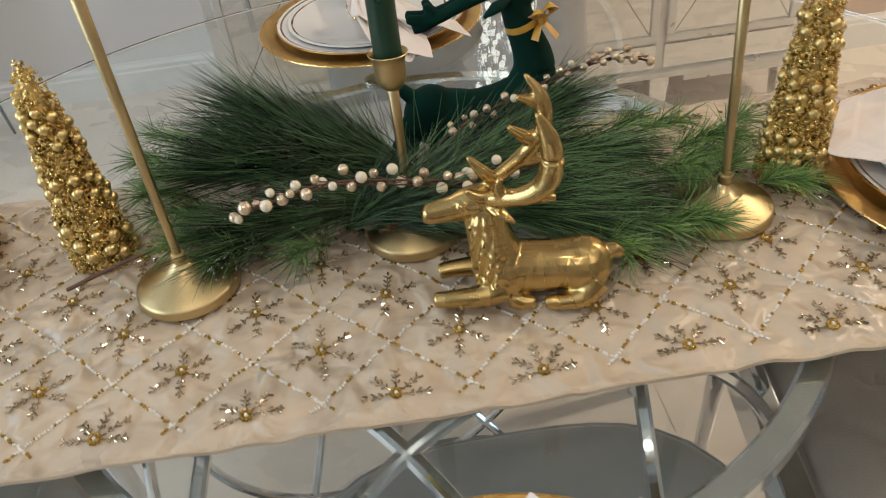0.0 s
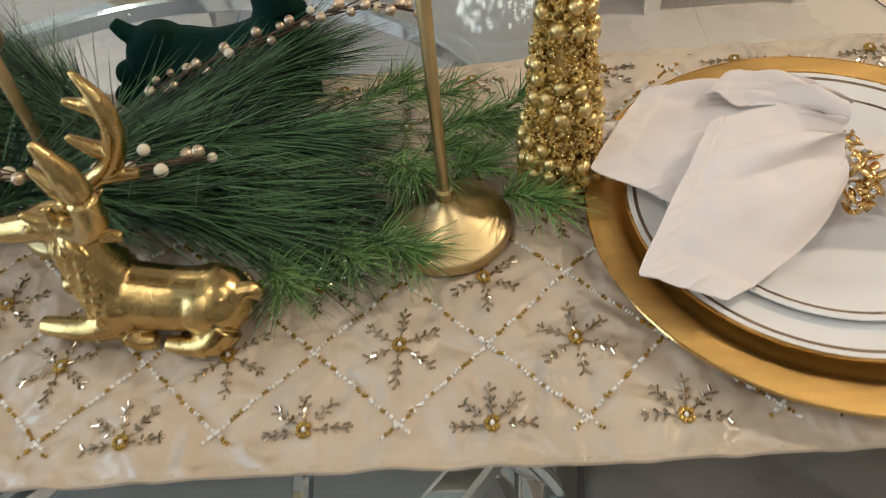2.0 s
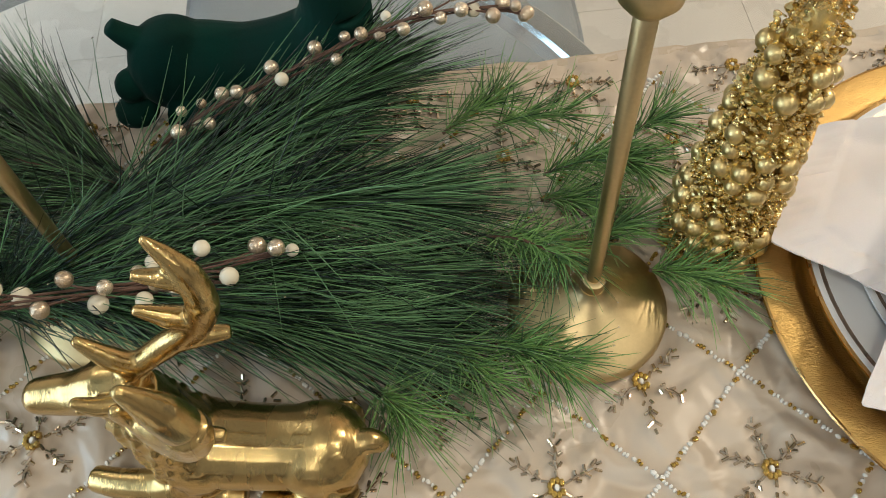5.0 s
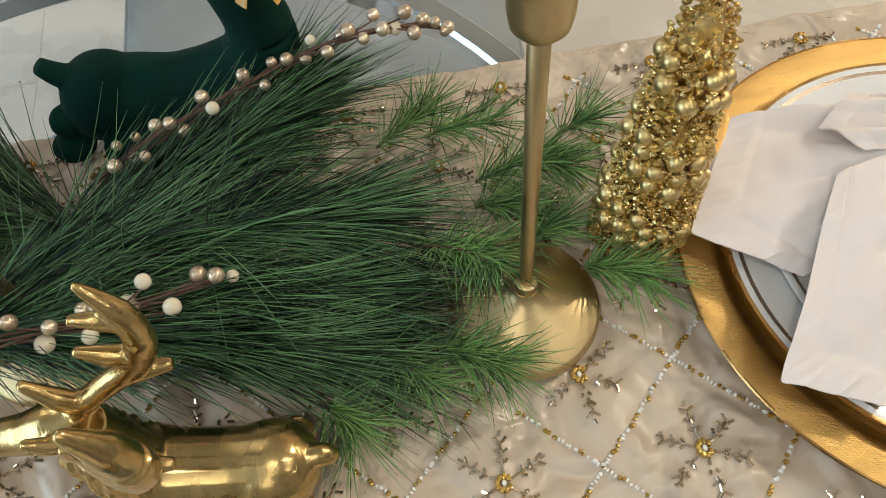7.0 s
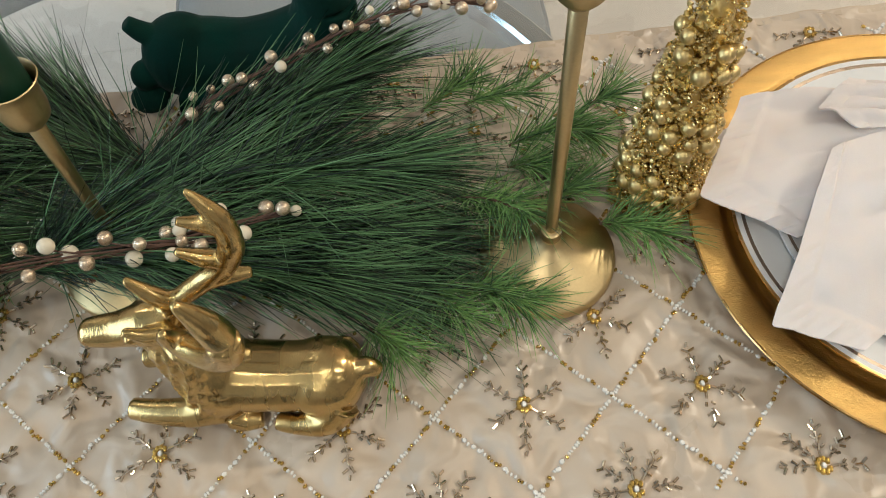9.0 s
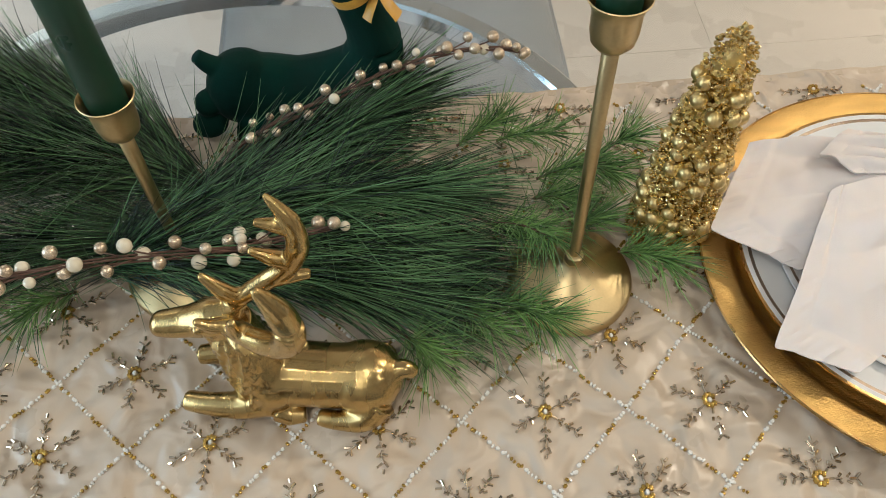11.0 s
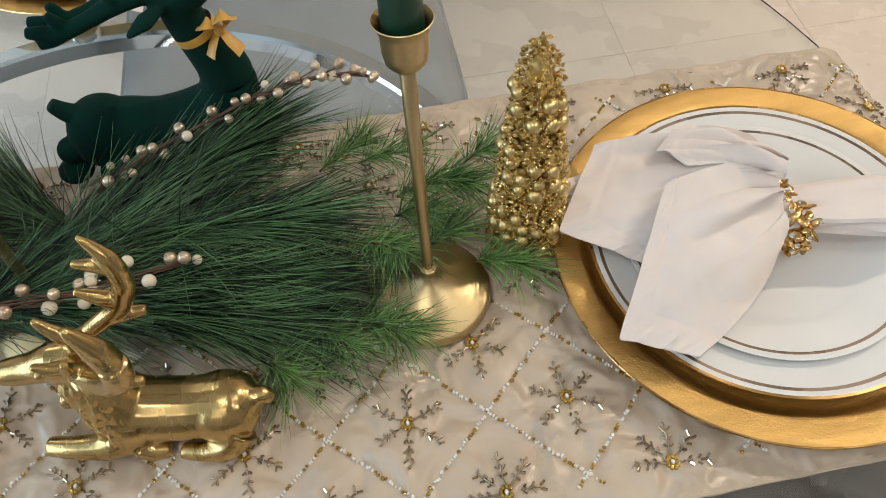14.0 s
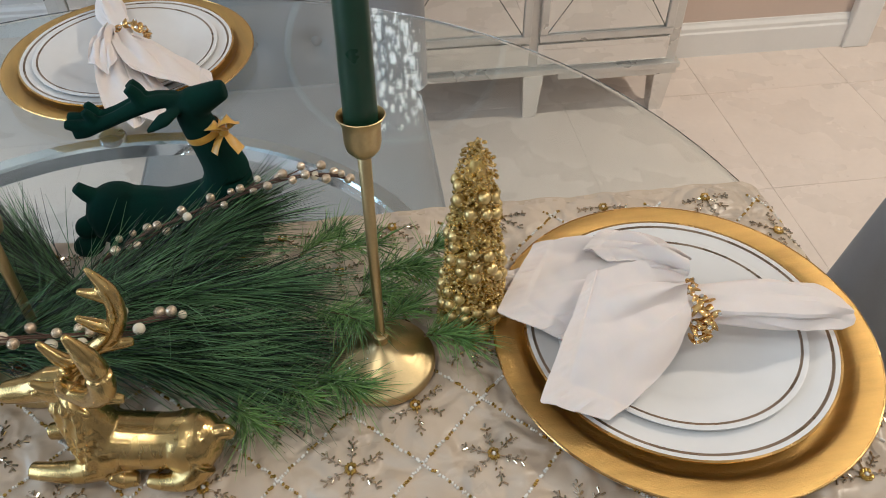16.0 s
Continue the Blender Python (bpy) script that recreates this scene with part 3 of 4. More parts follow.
            r = rad[i] * (1 + 0.13 * math.sin(5 * w + 0.11 * i) + 0.07 * math.sin(9 * w - 0.12 * i) + 0.16 * noise.noise((2.2 * math.cos(w), 2.2 * math.sin(w), i * 0.11)))
            vs.append(p + Vector((-0.15 * r * math.cos(w), r * math.cos(w), 0.55 * r * math.sin(w))))
    b.add(vs, [(i * n + k, i * n + (k + 1) % n, (i + 1) * n + (k + 1) % n, (i + 1) * n + k) for i in range(len(path) - 1) for k in range(n)] + [tuple(range(n))[::-1], tuple((len(path) - 1) * n + k for k in range(n))])
    part("napkin_tail", b, M_LINEN, nk)
    rg = thing("napkin_ring", m @ Matrix.Translation((-0.005, -0.012, 0.0250)), "gold leaf napkin ring set with clear stones", "napkin ring", "napkin rings")
    band = [(0.001 * math.sin(3 * a), 0.0245 * math.cos(a), 0.0165 * math.sin(a) + 0.0125) for a in (radians(10 * i) for i in range(37))]
    part("band", Buf().tube(band, 0.0016, 8), M_GOLDLINE, rg)
    leaf = Buf().ball((0, 0, 0), (0.0068, 0.0034, 0.0014), 8, 6)
    leaf_me, gem_me = data("leaf", leaf, M_GOLDLINE), data("gem", Buf().ball((0, 0, 0), 0.0021, 7, 5), M_SPARK, False)
    for i in range(64):
        a = radians(-40 + 260 * i / 63)
        c = (random.uniform(-0.008, 0.008), 0.0262 * math.cos(a), 0.0180 * math.sin(a) + 0.0125)
        part("leaf", leaf_me, None, rg, at=pose(*c, random.uniform(-40, 40), random.uniform(-60, 60), random.uniform(0, 360)))
        if i % 3 == 0:
            part("gem", gem_me, None, rg, at=pose(c[0] * 1.5, c[1] * 1.1, c[2] + 0.002))
    return [ch, dp, sp, nk, rg]


first = place_setting(pose(0.488, 0.100, CLOTH_Z))
base_inv = pose(0.488, 0.100, CLOTH_Z).inverted()
NAPKIN0 = pose(0.483, 0.088, CLOTH_Z).inverted()
for x, y, z, turn, nx, ny, nturn, sx, sy in ((-0.080, 0.649, TOP, 104, -0.062, 0.632, 115, 1.22, 0.74), (-0.033, -0.331, TOP, -124, -0.026, -0.314, -117, 0.92, 0.66),
                                             (-0.607, 0.155, CLOTH_Z, 180, -0.592, 0.170, 180, 1.0, 1.0)):
    for ob in first[:3]:
        copy_thing(ob, pose(x, y, z, 0, 0, turn) @ base_inv @ ob.matrix_basis)
    for ob in first[3:]:
        copy_thing(ob, pose(nx, ny, z, 0, 0, nturn) @ (Matrix.Diagonal((sx, sy, 0.85 if nturn == 115 else 1, 1)) if ob is first[3] else Matrix.Diagonal((1, 1.08, 1, 1))) @ NAPKIN0 @ ob.matrix_basis)


# ---- candlesticks ----
def candlestick(x, y, h, label, candle_h, lean=0.0):
    z0 = CLOTH_Z
    cs = thing("candlestick", pose(x, y, z0), label, "candlestick", "candlesticks")
    tip = pose(0, 0, 0.03, lean, 0, 0) @ pose(0, 0, -0.03)
    part("base", Buf().lathe([(0, 0), (0.0425, 0), (0.0438, 0.0012), (0.0441, 0.0030), (0.0440, 0.0082), (0.0434, 0.0098), (0.0418, 0.0110), (0.034, 0.0148), (0.024, 0.0198), (0.016, 0.0240), (0.0108, 0.0272), (0.0080, 0.0298), (0.0068, 0.0320), (0, 0.0320)], 64), M_BRASS, cs)
    part("collar", Buf().lathe([(0.0030, 0.0312), (0.0060, 0.0314), (0.0065, 0.0328), (0.0065, 0.0372), (0.0060, 0.0388), (0.0048, 0.0395), (0.0030, 0.0396)], 32), M_BRASS, cs)
    part("stem", Buf().lathe([(0.0038, 0.030), (0.0038, 0.06), (0.0042, h * 0.6), (0.0047, h - 0.031), (0.0030, h - 0.028)], 24), M_BRASS, cs, at=tip)
    part("cup", Buf().lathe([(0.0030, h - 0.031), (0.0072, h - 0.0298), (0.0114, h - 0.025), (0.0126, h - 0.019), (0.0129, h - 0.008), (0.0143, h - 0.0032), (0.0164, h), (0.0159, h + 0.0005), (0.0137, h - 0.003), (0.0120, h - 0.009), (0.0116, h - 0.021), (0, h - 0.023)], 48), M_BRASS, cs, at=tip)
    cd = thing("candle", pose(x, y, z0) @ tip @ pose(0, 0, h - 0.0228), "dark green taper candle standing in a brass cup", "candle", "candles")
    part("wax", Buf().lathe([(0, 0), (0.0105, 0), (0.0113, 0.002), (0.0114, 0.02), (0.0108, candle_h * 0.6), (0.0085, candle_h - 0.01), (0.005, candle_h), (0, candle_h + 0.001)], 32), M_CANDLE, cd)
    part("wick", Buf().tube([(0, 0, candle_h), (0.0005, 0, candle_h + 0.006), (0.0015, 0, candle_h + 0.010)], 0.0008, 6), M_LINEN, cd)


candlestick(0.223, 0.096, 0.239, "tall slim satin brass candlestick beside the gold bead tree", 0.25, -5.0)
candlestick(-0.050, 0.132, 0.173, "short satin brass candlestick among the pine needles", 0.25, -3.0)
candlestick(-0.250, 0.101, 0.300, "tallest satin brass candlestick beside a gold bead tree", 0.25)


# ---- reindeer ----
def blended(name, buf, material, at, voxel, label, category, smooth_n=4):
    ob = new(name, data(name, buf, material))
    ob.matrix_basis = at
    m = ob.modifiers.new("blend", "REMESH")
    m.mode, m.voxel_size, m.use_smooth_shade = "VOXEL", voxel, True
    s = ob.modifiers.new("soften", "SMOOTH")
    s.factor, s.iterations = 0.5, smooth_n
    return tagged(ob, label, category)


g = Buf()
g.tube(bez([(-0.016, 0, 0.030), (0.004, 0, 0.0275), (0.028, 0, 0.026), (0.050, 0, 0.0275)], 5), spread([0.0215, 0.0215, 0.0208, 0.0215], 5), 20)
g.ball((0.050, 0, 0.0265), (0.0215, 0.0215, 0.0225), 18, 12).ball((-0.018, 0, 0.030), (0.019, 0.0205, 0.024), 18, 12)
g.tube(bez([(-0.016, 0, 0.034), (-0.022, 0.002, 0.054), (-0.026, 0.005, 0.074), (-0.027, 0.006, 0.088)], 4), spread([0.021, 0.0175, 0.0145, 0.0125], 4), 16)
g.tube(bez([(-0.022, 0.006, 0.090), (-0.036, 0.006, 0.089), (-0.052, 0.0055, 0.084), (-0.067, 0.005, 0.0815), (-0.072, 0.005, 0.081)], 4), spread([0.0124, 0.0126, 0.0100, 0.0086, 0.0076], 4), 16)
g.ball((-0.0705, 0.005, 0.0808), (0.0056, 0.0080, 0.0074)).ball((-0.048, 0.0055, 0.0775), (0.013, 0.0060, 0.0050))
g.ball((0.046, -0.009, 0.025), (0.022, 0.0145, 0.0205), 18, 12).ball((0.046, 0.009, 0.025), (0.022, 0.0145, 0.0205), 18, 12)
g.ball((-0.012, -0.012, 0.026), (0.016, 0.012, 0.020)).ball((-0.012, 0.012, 0.026), (0.016, 0.012, 0.020))
g.ball((-0.043, -0.0045, 0.092), 0.003).ball((-0.042, 0.0155, 0.092), 0.003)
g.tube(bez([(-0.024, -0.005, 0.091), (-0.016, -0.011, 0.089), (-0.005, -0.0165, 0.082)], 4), spread([0.004, 0.0062, 0.002], 4), 10, flat=0.6)
g.tube(bez([(-0.024, 0.015, 0.090), (-0.018, 0.021, 0.093), (-0.010, 0.028, 0.094)], 4), spread([0.004, 0.0060, 0.002], 4), 10, flat=0.6)
g.tube(bez([(-0.027, 0.009, 0.096), (-0.014, 0.013, 0.106), (0.002, 0.0195, 0.115), (0.014, 0.021, 0.128), (0.0205, 0.021, 0.146), (0.0185, 0.024, 0.163), (0.0078, 0.028, 0.179)], 4), spread([0.0055, 0.0055, 0.0062, 0.0066, 0.0066, 0.0056, 0.0015], 4), 12)
g.tube([(0.000, 0.018, 0.114), (0.011, 0.021, 0.113), (0.022, 0.0235, 0.112)], [0.0056, 0.0048, 0.0032], 10)
g.tube([(0.014, 0.021, 0.128), (0.004, 0.019, 0.135), (-0.006, 0.0175, 0.144)], [0.0056, 0.0050, 0.0022], 10)
g.tube([(0.020, 0.023, 0.156), (0.011, 0.022, 0.161), (0.001, 0.0205, 0.1655)], [0.0052, 0.0044, 0.0022], 10)
g.tube(bez([(-0.018, 0.011, 0.104), (-0.026, 0.011, 0.111), (-0.037, 0.0135, 0.124)], 4), spread([0.0056, 0.0054, 0.0022], 4), 10)
g.tube(bez([(-0.028, 0.001, 0.094), (-0.010, -0.012, 0.102), (0.006, -0.0205, 0.110), (0.0175, -0.0245, 0.122), (0.0215, -0.026, 0.140), (0.0190, -0.026, 0.158), (0.0115, -0.0255, 0.177)], 4), spread([0.0060, 0.0066, 0.0078, 0.0088, 0.0086, 0.0070, 0.0020], 4), 14)
g.tube([(0.003, -0.018, 0.109), (0.014, -0.018, 0.105), (0.0245, -0.0172, 0.1028)], [0.0058, 0.0048, 0.0030], 10)
g.tube(bez([(-0.023, -0.003, 0.098), (-0.031, -0.006, 0.101), (-0.040, -0.0068, 0.108)], 4), spread([0.0050, 0.0046, 0.0022], 4), 10)
g.tube(bez([(-0.012, -0.010, 0.102), (-0.016, -0.012, 0.112), (-0.014, -0.014, 0.121)], 4), spread([0.0056, 0.0044, 0.0022], 4), 10)
g.tube(bez([(-0.014, -0.014, 0.018), (-0.034, -0.017, 0.013), (-0.055, -0.016, 0.011), (-0.071, -0.013, 0.0085)], 4), spread([0.012, 0.0095, 0.0078, 0.0068], 4), 12)
g.tube(bez([(-0.016, 0.014, 0.018), (-0.034, 0.018, 0.015), (-0.052, 0.019, 0.014), (-0.068, 0.018, 0.012)], 4), spread([0.012, 0.0095, 0.0078, 0.0068], 4), 12)
g.tube([(-0.010, -0.018, 0.010), (-0.002, -0.020, 0.006), (0.008, -0.019, 0.0055)], [0.0085, 0.0075, 0.0055], 10)
g.tube(bez([(0.054, -0.014, 0.018), (0.046, -0.022, 0.010), (0.030, -0.023, 0.0068), (0.016, -0.021, 0.0062)], 4), spread([0.014, 0.0095, 0.0068, 0.0055], 4), 12)
g.tube(bez([(0.054, 0.014, 0.018), (0.046, 0.021, 0.010), (0.030, 0.022, 0.0068), (0.016, 0.020, 0.0062)], 4), spread([0.014, 0.0095, 0.0068, 0.0055], 4), 12)
g.tube(bez([(0.064, 0, 0.034), (0.072, 0.001, 0.036), (0.078, 0.001, 0.031)], 4), spread([0.0075, 0.0065, 0.0045], 4), 10)
for row in range(7):
    for k in range(11):
        a = -2.0 + 0.4 * (k + 0.5 * (row % 2)) + random.uniform(-0.08, 0.08)
        zz = 0.026 + 0.0085 * row + random.uniform(-0.001, 0.001)
        r = 0.0212 - 0.0085 * (zz - 0.026) / 0.055
        cxn = -0.016 - 0.010 * (zz - 0.03) / 0.042
        ca, sa = math.cos(a), math.sin(a)
        p = Vector((cxn - r * ca, r * sa + 0.005 * row / 7, zz))
        g.tube([p + Vector((0.0030 * ca, -0.0030 * sa, 0.008)), p + Vector((-0.0012 * ca, 0.0012 * sa, 0)), p + Vector((-0.0022 * ca, 0.0022 * sa, -0.0115))], [0.0012, 0.0025, 0.0005], 6)
blended("reindeer_figurine", g, M_GOLD, pose(0.031, 0.031, CLOTH_Z, 0, 0, -7), 0.0011, "shiny gold lying reindeer figurine with tall antlers on the runner", "figurine", 6)

v = Buf()
v.tube(bez([(-0.056, 0, 0.034), (-0.034, 0, 0.032), (-0.008, 0, 0.029), (0.022, 0, 0.032), (0.048, 0, 0.042)], 5), spread([0.028, 0.0275, 0.0258, 0.027, 0.027], 5), 22)
v.ball((-0.054, 0, 0.035), (0.030, 0.029, 0.032), 20, 14).ball((0.050, 0, 0.042), (0.0265, 0.026, 0.032), 20, 14)
v.tube(bez([(0.049, 0, 0.048), (0.054, 0, 0.068), (0.053, 0, 0.086), (0.046, 0, 0.108), (0.039, 0, 0.130), (0.037, 0, 0.146)], 5), spread([0.027, 0.0225, 0.0200, 0.0168, 0.0150, 0.0145], 5), 20)
v.tube(bez([(0.030, 0, 0.147), (0.041, 0, 0.150), (0.054, 0, 0.156), (0.066, 0, 0.161), (0.069, 0, 0.162)], 4), spread([0.0120, 0.0148, 0.0118, 0.0090, 0.0070], 4), 18)
v.tube(bez([(-0.068, 0, 0.056), (-0.076, 0, 0.061), (-0.084, 0, 0.071)], 4), spread([0.0085, 0.0080, 0.0055], 4), 12)
v.ball((-0.084, -0.010, 0.029), (0.011, 0.012, 0.011)).ball((-0.086, -0.016, 0.012), (0.015, 0.014, 0.010))
for s in (-1, 1):
    v.tube([(-0.06, 0.022 * s, 0.018), (-0.02, 0.028 * s, 0.010), (0.02, 0.028 * s, 0.009)], [0.016, 0.010, 0.008], 10)
    v.tube([(0.04, 0.020 * s, 0.018), (0.06, 0.024 * s, 0.010), (0.078, 0.022 * s, 0.009)], [0.014, 0.0095, 0.008], 10)
    v.tube(bez([(0.028, 0.011 * s, 0.151), (0.016, 0.019 * s, 0.147), (0.002, 0.026 * s, 0.141)], 4), spread([0.0045, 0.0085, 0.0022], 4), 12, flat=0.55)
    v.tube(bez([(0.030, 0.0021 * s, 0.154), (0.014, 0.0034 * s, 0.156), (-0.006, 0.0042 * s, 0.152), (-0.026, 0.0050 * s, 0.144), (-0.047, 0.0055 * s, 0.138), (-0.069, 0.0059 * s, 0.142)], 4), spread([0.006, 0.0064, 0.0070, 0.0060, 0.0066, 0.0042], 4), 12)
    v.tube(bez([(-0.002, 0.0042 * s, 0.154), (-0.004, 0.0042 * s, 0.164), (-0.009, 0.0042 * s, 0.172)], 4), spread([0.0066, 0.0062, 0.0048], 4), 12)
    v.tube(bez([(-0.044, 0.0055 * s, 0.140), (-0.046, 0.0055 * s, 0.147), (-0.050, 0.0059 * s, 0.154)], 4), spread([0.0058, 0.0050, 0.0036], 4), 12)
    v.tube(bez([(-0.042, 0.0055 * s, 0.138), (-0.054, 0.0059 * s, 0.133), (-0.064, 0.0063 * s, 0.131)], 4), spread([0.0058, 0.0055, 0.0042], 4), 12)
blended("reindeer_ornament", v, M_VELVET, pose(0.042, 0.283, CLOTH_Z), 0.0014, "dark green velvet lying reindeer ornament with raised head", "figurine", 6)
bow = thing("ribbon_bow", pose(0.042 + 0.0425, 0.283, CLOTH_Z + 0.121), "mustard satin ribbon bow tied round the green reindeer's neck", "ribbon")
part("neck_band", Buf().lathe([(0.0168, -0.0035), (0.0174, 0.0), (0.0166, 0.0035)], 32), M_RIBBON, bow, at=pose(0, 0, 0, 0, -18, 0))
for s in (-1, 1):
    up = 1.0 if s > 0 else 0.75
    loop = bez([(0.016, -0.007, 0.004), (0.014 + 0.004 * s, -0.013, 0.012 * up), (0.019 + 0.006 * s, -0.016, 0.021 * up), (0.024 + 0.005 * s, -0.013, 0.013 * up), (0.019, -0.008, 0.004)], 5)
    part("bow_loop", Buf().tube(loop, spread([0.0020, 0.0062, 0.0072, 0.0060, 0.0020], 5), 10, flat=0.25), M_RIBBON, bow)
    tail = bez([(0.019, -0.009, 0.004), (0.019 + 0.007 * s, -0.015, -0.004), (0.020 + 0.012 * s, -0.018, -0.012)], 5)
    part("bow_tail", Buf().tube(tail, spread([0.0020, 0.0052, 0.0066], 5), 10, flat=0.2), M_RIBBON, bow)
part("knot", Buf().ball((0.019, -0.010, 0.004), (0.0045, 0.0045, 0.0052)), M_RIBBON, bow)


# ---- gold bead trees ----
def bead_tree(x, y, label):
    H, seed = 0.196, random.Random(int(1000 * abs(x)))
    tr = thing("bead_tree", pose(x, y, CLOTH_Z), label, "ornament tree", "gold bead trees")

    def rad(z):
        t = z / H
        return 0.0195 * (1 - t) ** 0.85 + 0.0095 * min(1, max(0, 1 - t) * 7) ** 0.5
    core = Buf().lathe([(0, 0), (0.020, 0), (0.022, 0.004)] + [(rad(H * i / 14) - 0.0045, H * i / 14) for i in range(1, 14)] + [(0.0035, H - 0.008), (0, H - 0.006)], 32)
    part("core", core, M_TREEG, tr)
    grain, pebble = Buf(), Buf().ball((0, 0, 0), 1.0, 5, 4)
    bead = data("bauble", Buf().ball((0, 0, 0), 1.0, 12, 8), M_TREEB)
    spots = []
    for i in range(1400):
        z = H * (1 - math.sqrt(seed.random())) * 0.93 + 0.004
        a = seed.uniform(0, 2 * math.pi)
        if (z / H * 3.4 + a / (2 * math.pi)) % 1 > 0.50 or z > 0.82 * H or len(spots) > 76:
            continue
        r = seed.uniform(0.0050, 0.0066) * (1 - 0.22 * z / H)
        p = Vector((rad(z) * math.cos(a), rad(z) * math.sin(a), max(z, r)))
        if all((p - q).length > 0.96 * (r + s) for q, s in spots):
            spots.append((p, r))
            part("bauble", bead, None, tr, at=pose(*p) @ Matrix.Scale(r, 4))
    for i in range(5200):
        z = H * (1 - math.sqrt(seed.random()))
        a = seed.uniform(0, 2 * math.pi)
        r = seed.uniform(0.0009, 0.0021)
        q = rad(z) - 0.0022 + seed.uniform(-0.001, 0.0042)
        stamp(grain, pebble, pose(q * math.cos(a), q * math.sin(a), max(z, r), seed.uniform(0, 90), seed.uniform(0, 90)) @ Matrix.Diagonal((1, seed.uniform(0.4, 1), 1.25, 1)), 0, r)
    for i in range(160):
        z = H * (1 - 0.06 * seed.random())
        a = seed.uniform(0, 2 * math.pi)
        q = max(0.0, rad(z) - 0.0035) * seed.uniform(0.6, 1.0)
        stamp(grain, pebble, pose(q * math.cos(a), q * math.sin(a), z - 0.004, seed.uniform(0, 90), seed.uniform(0, 90)), 0, seed.uniform(0.0014, 0.0026))
    tagged(part("glitter_beading", grain, M_TREEG, tr, "rough gold glitter beading", False), kind="stuff")


bead_tree(0.305, 0.137, "gold cone tree of glossy beads and glitter beside a plate")
bead_tree(-0.338, 0.170, "gold cone tree of glossy beads beside the tallest candlestick")


# ---- pine ----
def needles(roots, dirs, lengths, width, sag):
    """Many thin three-sided tapering needles, curving a little."""
    n = len(roots)
    d = dirs / np.linalg.norm(dirs, axis=1, keepdims=True)
    side = np.cross(d, np.array([0, 0, 1.0]) + 0.01)
    side /= np.linalg.norm(side, axis=1, keepdims=True)
    upv = np.cross(side, d)
    bend = np.random.normal(0, 0.07, (n, 1)) * side + np.random.normal(0, 0.05, (n, 1)) * upv
    stations = np.array([0, 0.35, 0.7, 1.0])
    w = width * np.array([0.8, 1.0, 0.8, 0.25])
    verts = np.zeros((n, 4, 3, 3))
    for i, s in enumerate(stations):
        c = roots + d * (lengths * s)[:, None] + bend * (lengths * s * s)[:, None]
        c[:, 2] -= sag * lengths * s * s
        c[:, 2] = np.maximum(c[:, 2], TOP + 0.0075 + 0.002 * np.random.rand(n))
        for k in range(3):
            a = 2 * math.pi * k / 3
            verts[:, i, k] = c + w[i] * (math.cos(a) * side + math.sin(a) * upv)
    quads = np.array([[i * 3 + k, i * 3 + (k + 1) % 3, (i + 1) * 3 + (k + 1) % 3, (i + 1) * 3 + k] for i in range(3) for k in range(3)])
    faces = (np.arange(n)[:, None, None] * 12 + quads[None]).reshape(-1, 4)
    me = bpy.data.meshes.new("needles")
    v3 = verts.reshape(-1, 3)
    me.vertices.add(len(v3))
    me.vertices.foreach_set("co", v3.ravel())
    me.loops.add(faces.size)
    me.loops.foreach_set("vertex_index", faces.ravel().astype(np.int32))
    me.polygons.add(len(faces))
    me.polygons.foreach_set("loop_start", (np.arange(len(faces)) * 4).astype(np.int32))
    me.update(calc_edges=True)
    me.polygons.foreach_set("use_smooth", [True] * len(faces))
    return me, v3


def branch(owner, pts, n, lo, hi, spread_deg, width, material, sag, stem_r, flecks=0, lift=0.25):
    path = np.array([tuple(p) for p in bez(pts, 10)])
    origin = np.array(tuple(owner.matrix_basis.translation))
    part("stem", Buf().tube([tuple(p - origin) for p in path], spread([stem_r, stem_r * 0.5], len(path) - 1), 7), M_TWIG, owner)
    t = np.random.rand(n) ** 0.9 * (len(path) - 1.001)
    i = t.astype(int)
    f = (t - i)[:, None]
    roots = path[i] * (1 - f) + path[i + 1] * f
    fwd = path[i + 1] - path[i]
    fwd /= np.linalg.norm(fwd, axis=1, keepdims=True)
    rnd = np.random.normal(size=(n, 3))
    rnd -= (rnd * fwd).sum(1, keepdims=True) * fwd
    rnd /= np.linalg.norm(rnd, axis=1, keepdims=True)
    rnd[:, 2] = np.where(rnd[:, 2] < -0.15, -rnd[:, 2] * 0.4, rnd[:, 2])
    ang = np.radians(np.abs(np.random.normal(spread_deg, spread_deg * 0.4, n)))
    dirs = fwd * np.cos(ang)[:, None] + rnd * np.sin(ang)[:, None]
    dirs[:, 2] += lift * np.random.rand(n) - 0.1
    me, v3 = needles(roots - 0, dirs, np.random.uniform(lo, hi, n), width, sag)
    me.transform(Matrix.Translation(tuple(-origin)))
    me.materials.append(material)
    tagged(part("needles", me, None, owner, "long soft green needles" if hi > 0.06 else "short bright green needles"), kind="stuff")
    if flecks:
        b = Buf()
        for q in np.random.choice(len(v3), flecks):
            p = v3[q] - origin
            b.add([(p[0], p[1], p[2] + 0.0008), (p[0] + 0.0007, p[1], p[2]), (p[0], p[1] + 0.0007, p[2]), (p[0] - 0.0006, p[1] - 0.0006, p[2])], [(0, 1, 2), (0, 2, 3), (0, 3, 1), (1, 3, 2)])
        tagged(part("glitter", b, M_SPARK, owner, "tiny clear glitter flecks", False), kind="stuff")


